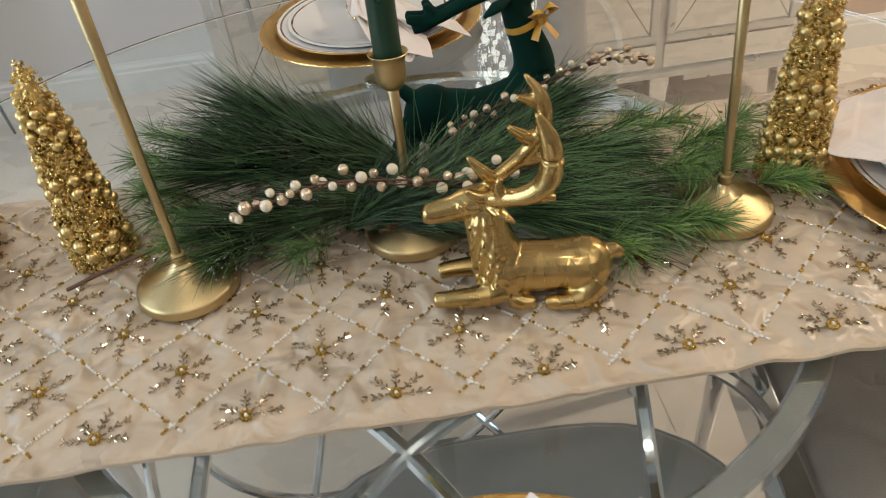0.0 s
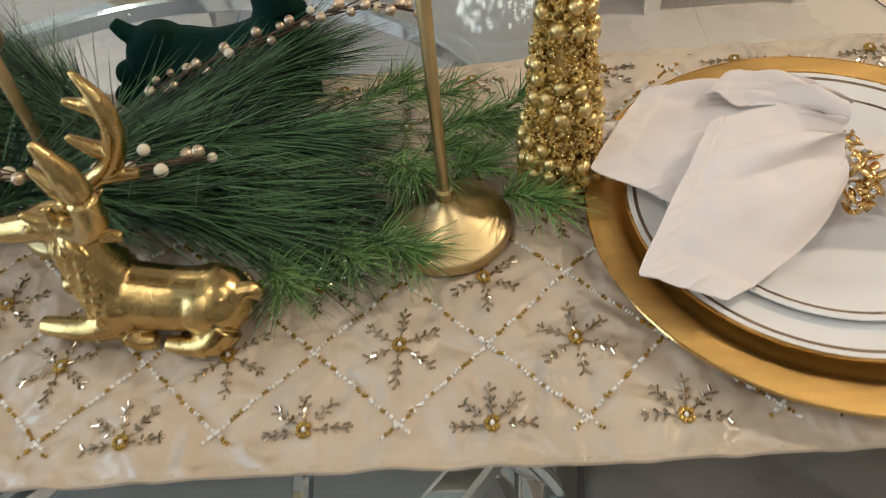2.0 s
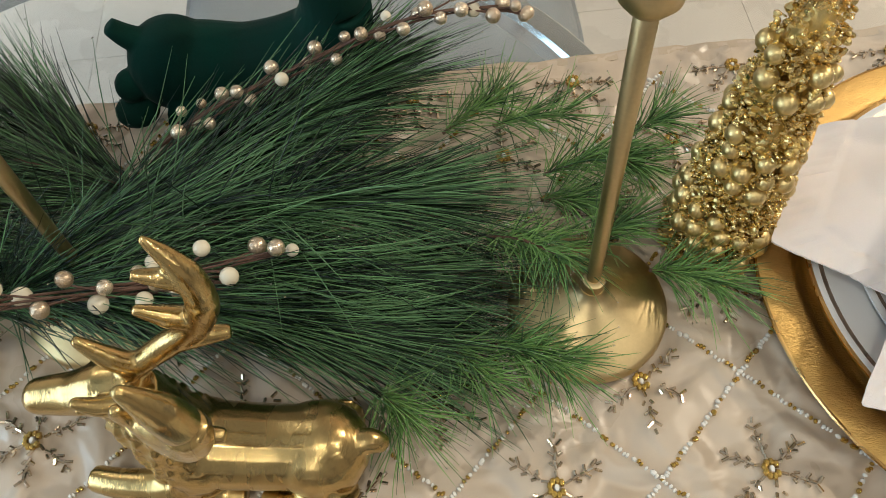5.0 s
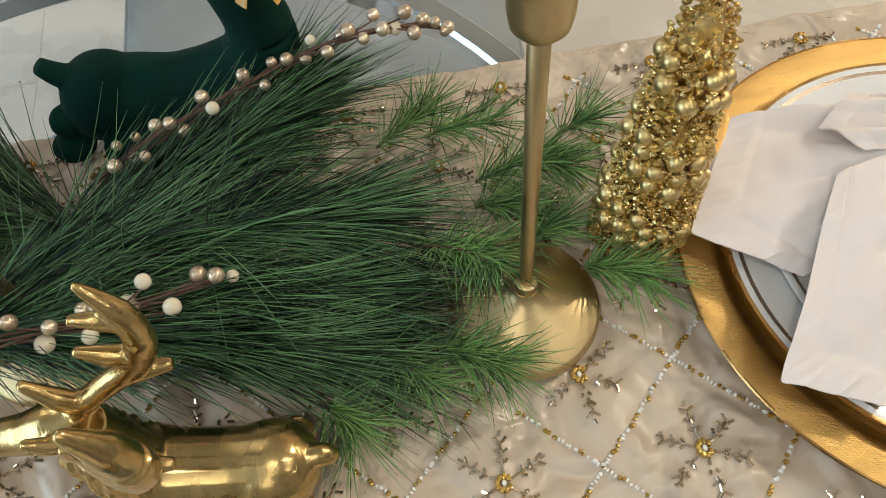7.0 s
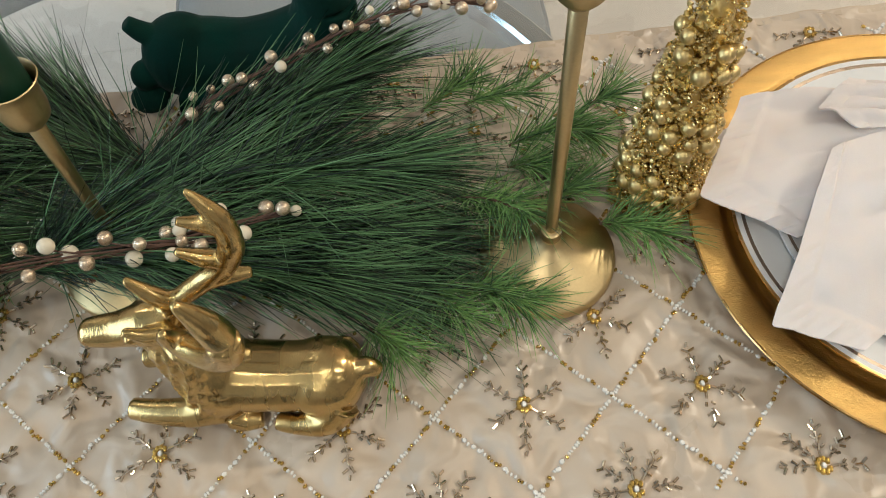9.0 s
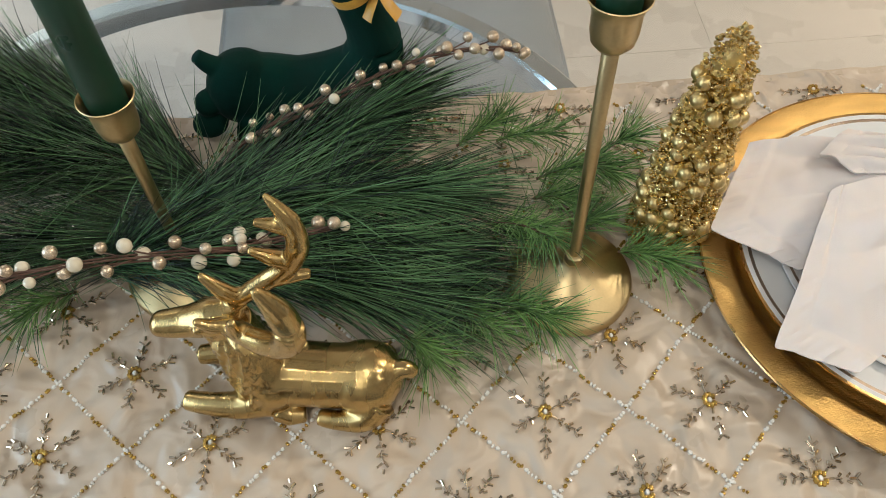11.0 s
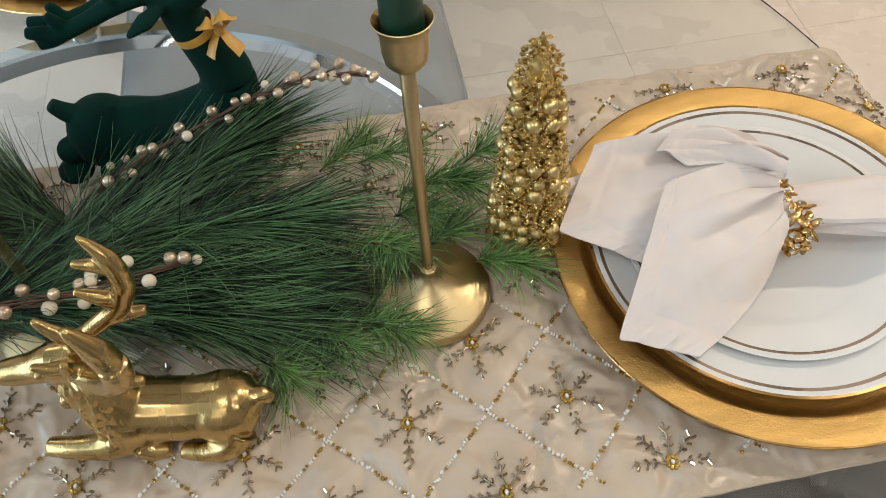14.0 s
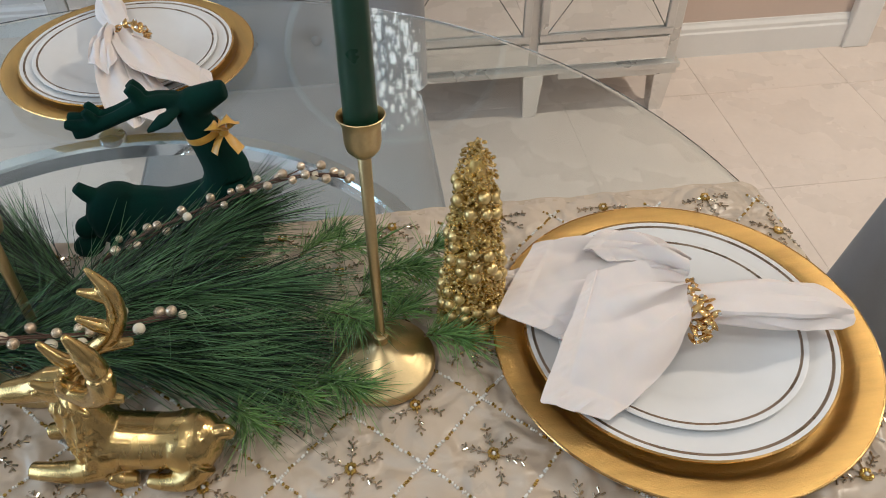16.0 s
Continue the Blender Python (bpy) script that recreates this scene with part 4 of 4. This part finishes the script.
np.random.seed(7)
right = thing("pine_spray", pose(-0.03, 0.18, CLOTH_Z), "artificial pine spray with long dark green needles on the runner", "pine branch", "pine sprays")
left = thing("pine_spray", pose(-0.06, 0.19, CLOTH_Z), "artificial pine spray with long green needles around a short candlestick", "pine branch", "pine sprays")
for pts, n, wide in (([(-0.075, 0.160, 0.798), (0.0, 0.190, 0.812), (0.080, 0.228, 0.826)], 1600, 19), ([(-0.06, 0.180, 0.796), (-0.01, 0.197, 0.804), (0.050, 0.212, 0.812)], 700, 18),
                     ([(-0.095, 0.150, 0.800), (0.0, 0.160, 0.820), (0.105, 0.160, 0.818)], 1700, 17), ([(-0.08, 0.120, 0.798), (0.0, 0.108, 0.814), (0.085, 0.088, 0.806)], 1400, 17),
                     ([(-0.05, 0.15, 0.798), (0.02, 0.13, 0.812), (0.10, 0.118, 0.806)], 1200, 15), ([(-0.07, 0.15, 0.80), (0.0, 0.15, 0.825), (0.06, 0.15, 0.828)], 140, 48), ([(-0.115, 0.125, 0.800), (-0.08, 0.122, 0.818), (-0.035, 0.112, 0.826)], 520, 24)):
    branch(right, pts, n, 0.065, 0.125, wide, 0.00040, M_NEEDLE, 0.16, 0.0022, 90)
for pts, n, wide in (([(-0.045, 0.212, 0.796), (-0.09, 0.236, 0.812), (-0.165, 0.268, 0.836)], 1500, 20), ([(-0.04, 0.200, 0.796), (-0.10, 0.222, 0.812), (-0.180, 0.240, 0.826)], 1200, 20), ([(-0.02, 0.185, 0.798), (-0.09, 0.196, 0.815), (-0.190, 0.205, 0.826)], 1600, 18),
                     ([(-0.03, 0.150, 0.798), (-0.09, 0.145, 0.808), (-0.165, 0.135, 0.806)], 1200, 18), ([(-0.02, 0.19, 0.80), (-0.08, 0.20, 0.83), (-0.14, 0.21, 0.84)], 140, 48)):
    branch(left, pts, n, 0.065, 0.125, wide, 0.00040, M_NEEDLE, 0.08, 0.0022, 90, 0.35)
for x0, y0, x1, y1, n in ((0.135, 0.212, 0.198, 0.243, 260), (0.19, 0.180, 0.262, 0.188, 300), (0.165, 0.135, 0.208, 0.126, 220), (0.245, 0.118, 0.296, 0.094, 340),
                          (0.150, 0.085, 0.206, 0.056, 380), (0.095, 0.066, 0.122, 0.036, 240), (0.262, 0.205, 0.292, 0.212, 160), (0.13, 0.095, 0.165, 0.050, 220), (0.195, 0.170, 0.238, 0.152, 260), (0.225, 0.205, 0.272, 0.176, 260), (0.165, 0.225, 0.235, 0.222, 220), (0.215, 0.125, 0.255, 0.140, 200)):
    x0, y0 = x0 + 0.3 * (x1 - x0), y0 + 0.3 * (y1 - y0)
    x1, y1 = x1 - 0.12 * (x1 - x0), y1 - 0.12 * (y1 - y0)
    branch(right, [(x0, y0, 0.796), ((x0 + x1) / 2, (y0 + y1) / 2, 0.802), (x1, y1, 0.802)], int(n * 0.52), 0.022, 0.048, 44, 0.00040, M_NEEDLE2, 0.22, 0.0012, 240)
for x0, y0, x1, y1, n in ((-0.25, 0.265, -0.325, 0.295, 300), (-0.23, 0.215, -0.305, 0.225, 300), (-0.155, 0.140, -0.205, 0.122, 300), (-0.115, 0.122, -0.150, 0.092, 260), (-0.235, 0.295, -0.315, 0.345, 300), (-0.18, 0.17, -0.25, 0.165, 260), (-0.19, 0.15, -0.26, 0.135, 320), (-0.20, 0.19, -0.285, 0.185, 320), (-0.22, 0.24, -0.30, 0.255, 320), (-0.17, 0.13, -0.225, 0.10, 280)):
    x0, y0 = x0 + 0.3 * (x1 - x0), y0 + 0.3 * (y1 - y0)
    branch(left, [(x0, y0, 0.796), ((x0 + x1) / 2, (y0 + y1) / 2, 0.806), (x1, y1, 0.806)], int(n * 0.52), 0.022, 0.048, 44, 0.00040, M_NEEDLE2, 0.22, 0.0012, 240)
branch(right, [(0.168, 0.138, 0.806), (0.190, 0.124, 0.820), (0.208, 0.108, 0.826)], 170, 0.022, 0.045, 46, 0.00040, M_NEEDLE2, 0.55, 0.0012, 160, 0.05)
for ow, c, d in ((right, (-0.012, 0.222, 0.812), (0.02, 0.004, 0)), (left, (-0.072, 0.112, 0.806), (0.05, 0.018, 0.004)), (right, (-0.055, 0.150, 0.812), (0.03, 0.008, 0))):
    rt = np.array([np.array(c) + np.array(d) * s for s in np.random.rand(260)])
    me, _ = needles(rt, np.random.normal(size=(260, 3)), np.full(260, 0.006), 0.0005, 0)
    me.transform(Matrix.Translation(-ow.matrix_basis.translation))
    me.materials.append(M_RUST)
    tagged(part("bristle", me, None, ow, "rust brown bristle round the stem"), kind="stuff")


part("bare_stem", Buf().tube([tuple(Vector(p) - left.matrix_basis.translation) for p in bez([(-0.16, 0.140, 0.800), (-0.22, 0.150, 0.800), (-0.29, 0.142, 0.797), (-0.36, 0.118, 0.7865)], 8)], 0.0019, 7), M_TWIG, left, "bare brown wired stem")


# ---- berry sprigs ----
def berry_sprig(pts, n, label, r0):
    path = bez(pts, 10)
    o = path[0].copy()
    sp = thing("berry_sprig", pose(*o), label, "berry sprig", "berry sprigs")
    for k in range(3):
        off = Vector((0, 0.0036 * math.cos(2.1 * k), 0.0036 * math.sin(2.1 * k)))
        part("twig", Buf().tube([p - o + off * (1.1 - i / len(path)) for i, p in enumerate(path)], spread([0.0009, 0.0005], len(path) - 1), 6), M_TWIG, sp)
    pearls = [data("berry", Buf().ball((0, 0, 0), 1.0, 14, 10), m) for m in (M_PEARL, M_IVORY)]
    for i in range(n):
        t = (0.10 + 0.9 * (i / (n - 1)) ** 1.15) * (len(path) - 1)
        p = path[int(t)]
        a = 2.4 * i
        fw = (path[min(int(t) + 1, len(path) - 1)] - path[max(int(t) - 1, 0)]).normalized()
        off = Vector((0, math.cos(a), 0.7 * math.sin(a) + 0.35)) * random.uniform(0.006, 0.013) * (1.0 - 0.45 * i / n) + fw * 0.006
        if i == n - 1:
            off = fw * 0.004
        r = r0 * random.uniform(0.72, 1.12)
        c = p - o + off
        part("berry", pearls[i % 7 in ((0, 3, 4) if r0 > 0.0045 else (2,))], None, sp, at=pose(*c) @ Matrix.Scale(r, 4))
        part("wire", Buf().tube([p - o - fw * 0.012, p - o + off * 0.6, c], 0.0006, 5), M_TWIG, sp)


berry_sprig([(-0.02, 0.205, 0.822), (0.020, 0.222, 0.836), (0.085, 0.240, 0.852), (0.135, 0.250, 0.864), (0.175, 0.254, 0.866), (0.206, 0.257, 0.857)], 30, "champagne pearl berry sprig lying over the pine beside the green reindeer", 0.0042)
berry_sprig([(0.035, 0.106, 0.838), (0.0, 0.102, 0.848), (-0.06, 0.089, 0.868), (-0.105, 0.074, 0.884), (-0.145, 0.068, 0.882), (-0.182, 0.067, 0.872)], 30, "champagne pearl berry sprig lying over the pine behind the gold reindeer", 0.0048)
berry_sprig([(-0.01, 0.104, 0.846), (0.03, 0.110, 0.848), (0.066, 0.116, 0.846)], 8, "champagne pearl berry sprig tucked into the pine needles", 0.0046)


# ---- chairs ----
def chair(m, label, tufted=False, square=3.2):
    """A buttoned velvet dining chair; its front looks to +y."""
    ch = thing("dining_chair", m, label, "chair", "dining chairs")
    b = Buf()
    n, W, D = 48, 0.25, 0.26
    vs = []

    def outline(a, k):
        c, s = math.cos(a), math.sin(a)
        e = square
        q = (abs(c) ** e + abs(s) ** e) ** (-1 / e)
        return (W - k) * q * c, (D - k) * q * s
    levels = [(0.36, 0.012), (0.37, 0.0), (0.455, 0.0), (0.472, 0.004), (0.484, 0.016), (0.490, 0.05), (0.491, 0.14), (0.490, 0.22)]
    for z, k in levels:
        vs += [(*outline(2 * math.pi * i / n, k), z) for i in range(n)]
    fs = [(j * n + i, j * n + (i + 1) % n, (j + 1) * n + (i + 1) % n, (j + 1) * n + i) for j in range(len(levels) - 1) for i in range(n)]
    b.add(vs, fs + [tuple(range(n))[::-1], tuple((len(levels) - 1) * n + i for i in range(n))])
    seat = part("seat", b, M_GREY, ch, "padded grey velvet seat")
    piping = [(*outline(2 * math.pi * i / n, 0.002), 0.468) for i in range(n + 1)]
    part("piping", Buf().tube(piping, 0.004, 6), M_GREY, seat)
    if tufted:
        pins = [(-0.15 + 0.1 * k + (0.05 if r % 2 else 0), -0.16 + 0.08 * r) for r in range(5) for k in range(4 if r % 2 == 0 else 3)]

        def pad(u, w):
            x, y = (u - 0.5) * 0.49, (w - 0.5) * 0.51
            z = 0.489 + 0.030 * min(1, min(u, 1 - u, w, 1 - w) * 9) ** 0.5
            for px, py in pins:
                z -= 0.013 * math.exp(-((x - px) ** 2 + (y - py) ** 2) / 0.0004)
            for s in (-1, 1):
                q = ((x / 0.05 + s * (y + 0.16) / 0.08) / 2 + 0.5) % 1
                z -= 0.006 * math.exp(-(min(q, 1 - q) / 0.055) ** 2)
            return x, y, z
        tb, m2 = Buf(), 61
        tb.add([pad(i / 60, j / 60) for i in range(m2) for j in range(m2)], [(i * m2 + j, (i + 1) * m2 + j, (i + 1) * m2 + j + 1, i * m2 + j + 1) for i in range(60) for j in range(60)])
        cushion = part("cushion", tb, M_GREY_WARM, ch, "diamond tufted seat pad")
        stud = data("button", Buf().ball((0, 0, 0), (0.011, 0.011, 0.005), 12, 6), M_GREY_WARM)
        for px, py in pins:
            part("button", stud, None, cushion, at=pose(px, py, pad(px / 0.49 + 0.5, py / 0.51 + 0.5)[2] + 0.001))
        part("front_rail", Buf().box((-0.25, D + 0.002, 0.44), (0.25, D + 0.034, 0.497), 0.003), M_CHROME, ch, "polished chrome rail along the seat edge", False)
    # buttoned back: a padded sheet dimpled at the buttons
    nu, nv = 44, 44
    spots = [((-0.18 + 0.12 * (k + 0.5 * (r % 2))), 0.56 + 0.10 * r) for r in range(4) for k in range(4 - (r % 2))]

    def face(u, w, front):
        x = (u - 0.5) * 0.54
        z = 0.45 + w * 0.50
        y = (-0.20 if tufted else -0.27) - 0.10 * w
        edge = min(u, 1 - u, 1 - w) * 2
        puff = 0.035 * min(1, edge * 5) ** 0.5
        if front:
            for bx, bz in spots:
                d = math.hypot(x - bx, z - bz)
                puff -= 0.020 * math.exp(-(d / 0.022) ** 2)
            return x, y + puff, z
        return x, y - 0.05 - 0.015 * min(1, edge * 6) ** 0.5, z
    bk = Buf()
    grid = [face(i / nu, j / nv, True) for i in range(nu + 1) for j in range(nv + 1)]
    rear = [face(i / nu, j / nv, False) for i in range(nu + 1) for j in range(nv + 1)]
    k = nv + 1
    fs = [(i * k + j, i * k + j + 1, (i + 1) * k + j + 1, (i + 1) * k + j) for i in range(nu) for j in range(nv)]
    o = len(grid)
    rim = [i * k for i in range(nu + 1)] + [nu * k + j for j in range(1, k)] + [i * k + nv for i in range(nu - 1, -1, -1)] + [j for j in range(nv - 1, 0, -1)]
    bk.add(grid + rear, fs + [tuple(o + q for q in f[::-1]) for f in fs] + [(rim[q], rim[(q + 1) % len(rim)], o + rim[(q + 1) % len(rim)], o + rim[q]) for q in range(len(rim))])
    back = part("backrest", bk, M_GREY, ch, "button tufted grey velvet back")
    button = data("button", Buf().ball((0, 0, 0), (0.012, 0.006, 0.012), 12, 6), M_GREY)
    for bx, bz in spots:
        part("button", button, None, back, at=pose(bx, face(bx / 0.54 + 0.5, (bz - 0.45) / 0.5, True)[1] + 0.002, bz))
    for sx in (-1, 1):
        for sy in (-1, 1):
            part("leg", Buf().tube([(sx * 0.225, sy * 0.215, 0.362), (sx * 0.235, sy * 0.225, 0.0)], [0.018, 0.012], 12), M_CHROME, ch, "polished chrome leg")
    return ch


c0 = chair(pose(0.02, -0.13, 0), "grey velvet dining chair pushed in under the glass table")
chair(pose(0.595, 0.12, 0, 0, 0, 90 - 8), "diamond tufted grey velvet dining chair at the runner's end", True, 7)
chair(pose(0.10, 0.77, 0, 0, 0, 180), "grey velvet dining chair behind the glass table", square=9)
c3 = copy_thing(c0, pose(-0.78, 0.15, 0, 0, 0, -90))
tagged(c3, "grey velvet dining chair beside the runner's hanging end")

# ---- sideboard ----
SX0, SX1, SY0, SY1, SH = -0.49, 1.13, 1.525, 1.79, 0.86
sb = thing("sideboard", pose((SX0 + SX1) / 2, SY0, 0), "mirrored silver sideboard with diagonal panel lines", "sideboard")
hw = (SX1 - SX0) / 2
part("carcass", Buf().box((-hw, 0.012, 0.155), (hw, SY1 - SY0, SH - 0.025), 0.003), M_SILVER, sb, "", False)
part("top", Buf().box((-hw - 0.015, -0.012, SH - 0.024), (hw + 0.015, SY1 - SY0, SH), 0.004), M_MIRROR, sb, "mirrored top", False)
part("plinth", Buf().box((-hw - 0.01, -0.008, 0.148), (hw + 0.01, SY1 - SY0, 0.166), 0.004).box((-hw - 0.004, -0.002, 0.128), (-hw + 0.34, 0.02, 0.148), 0.003).box((hw - 0.34, -0.002, 0.128), (hw + 0.004, 0.02, 0.148), 0.003), M_SILVER, sb, "", False)
for lx in (-hw + 0.03, -hw + 0.41, hw - 0.41, hw - 0.03):
    leg = Buf()
    leg.add([(lx + sx * w, 0.03 + sy * w, z) for z, w in ((0.0, 0.018), (0.012, 0.020), (0.10, 0.026), (0.128, 0.028), (0.149, 0.028)) for sx, sy in ((-1, -1), (1, -1), (1, 1), (-1, 1))],
            [(j * 4 + i, j * 4 + (i + 1) % 4, (j + 1) * 4 + (i + 1) % 4, (j + 1) * 4 + i) for j in range(4) for i in range(4)] + [(3, 2, 1, 0), (16, 17, 18, 19)])
    part("leg", leg, M_MIRROR, sb, "mirrored tapering leg", False)
for k in range(4):
    d0, d1 = -hw + 0.02 + k * (2 * hw - 0.04) / 4 + 0.012, -hw + 0.02 + (k + 1) * (2 * hw - 0.04) / 4 - 0.012
    z0, z1 = 0.255, SH - 0.05
    door = part("door", Buf().box((d0, -0.006, z0), (d1, 0.0115, z0 + 0.022), 0.003).box((d0, -0.006, z1 - 0.022), (d1, 0.0115, z1), 0.003).box((d0, -0.006, z0 + 0.022), (d0 + 0.022, 0.0115, z1 - 0.022), 0.003).box((d1 - 0.022, -0.006, z0 + 0.022), (d1, 0.0115, z1 - 0.022), 0.003), M_SILVER, sb, "silver framed mirrored door", False)
    a0, a1, c0z, c1z = d0 + 0.022, d1 - 0.022, z0 + 0.022, z1 - 0.022
    mid = ((a0 + a1) / 2, (c0z + c1z) / 2)
    cs4 = [(a0, c0z), (a1, c0z), (a1, c1z), (a0, c1z)]
    for i in range(4):
        tri = [cs4[i], cs4[(i + 1) % 4], mid]
        gx, gz = sum(p[0] for p in tri) / 3, sum(p[1] for p in tri) / 3
        inner = [(gx + (p[0] - gx) * 0.985, gz + (p[1] - gz) * 0.985) for p in tri]
        part("mirror_panel", Buf().add([(x, 0.002, z) for x, z in inner] + [(x, 0.006, z) for x, z in tri], [(0, 1, 2), (0, 3, 4, 1), (1, 4, 5, 2), (2, 5, 3, 0)]), M_MIRROR, door, "", False)
    part("handle", Buf().ball(((d0 + 0.012) if k % 2 else (d1 - 0.012), -0.018, 0.55), 0.012).tube([((d0 + 0.012) if k % 2 else (d1 - 0.012), -0.014, 0.55), ((d0 + 0.012) if k % 2 else (d1 - 0.012), 0.004, 0.55)], 0.005), M_CHROME, door, "round chrome knob")
    part("lower_panel", Buf().box((d0, 0.004, 0.176), (d1, 0.0115, 0.246), 0.002), M_MIRROR, sb, "plain mirror strip", False)

lamp = thing("crystal_lamp", pose(0.31, 1.64, SH), "lit table lamp hung with clear sparkling crystals", "lamp")
part("foot", Buf().lathe([(0, 0), (0.06, 0), (0.062, 0.006), (0.02, 0.014), (0.012, 0.03), (0.012, 0.30), (0, 0.30)], 32), M_CHROME, lamp)
part("stem", Buf().lathe([(0, 0.30), (0.012, 0.30), (0.014, 0.58), (0.012, 0.69), (0, 0.695)], 24), M_CHROME, lamp)
drop = data("crystal", Buf().ball((0, 0, 0), (0.007, 0.007, 0.011), 6, 4), M_CRYSTAL, False)
# Small glowing balls added between the crystals to imitate their sparkle.
bulb = data("bulb", Buf().ball((0, 0, 0), 0.0055, 8, 6), M_SHADE)
for j in range(17):
    for i in range(14):
        z = 0.30 + 0.023 * j + random.uniform(-0.009, 0.009)
        r = (0.085 + 0.030 * min(1, j / 12)) * random.uniform(0.8, 1.06)
        a = 2 * math.pi * (i + 0.5 * (j % 2) + random.uniform(-0.25, 0.25)) / 14
        part("crystal", drop, None, lamp, at=pose(r * math.cos(a), r * math.sin(a), z, random.uniform(-20, 20), random.uniform(-20, 20), 57 * i))
        if random.random() < 0.8:
            part("bulb", bulb, None, lamp, at=pose(0.9 * r * math.cos(a + 0.2), 0.9 * r * math.sin(a + 0.2), z + 0.012) @ Matrix.Scale(random.uniform(0.5, 1.9), 4))
part("top_cap", Buf().lathe([(0, 0.693), (0.092, 0.693), (0.094, 0.700), (0.01, 0.718), (0, 0.728)], 32), M_CHROME, lamp)
rm = thing("wall_hoop", pose(0.365, BACK_R - 0.002, 1.455), "thin round silver hoop on the wall over the sideboard", "wall decoration")
part("hoop", Buf().tube([(0.33 * math.cos(radians(5 * i)), -0.010, 0.33 * math.sin(radians(5 * i))) for i in range(73)], 0.010, 10), M_TRIM, rm)

st = thing("stool", pose(-1.46, 1.98, 0), "black metal stool with thin hairpin legs by the wall", "stool")
part("seat", Buf().lathe([(0, 0.60), (0.165, 0.60), (0.17, 0.605), (0.17, 0.62), (0.16, 0.63), (0, 0.632)], 40), M_BLACK, st)
for k in range(3):
    a = radians(24 + 120 * k)
    foot = Vector((0.15 * math.cos(a), 0.15 * math.sin(a), 0.008))
    for s in (-1, 1):
        up = Vector((0.13 * math.cos(a + 0.55 * s), 0.13 * math.sin(a + 0.55 * s), 0.602))
        part("leg", Buf().tube([foot, up], 0.005, 8), M_BLACK, st)

# ---- floor tiles ----
T = 0.455
tile = data("tile", Buf().box((0.0006, 0.0006, -0.0045), (T - 0.0006, T - 0.0006, 0.0), 0.0006), M_TILE, False)
for i in range(12):
    for j in range(11):
        part("tile", tile, None, floor, at=pose(-2.35 + i * T, -2.5 + j * T, 0))
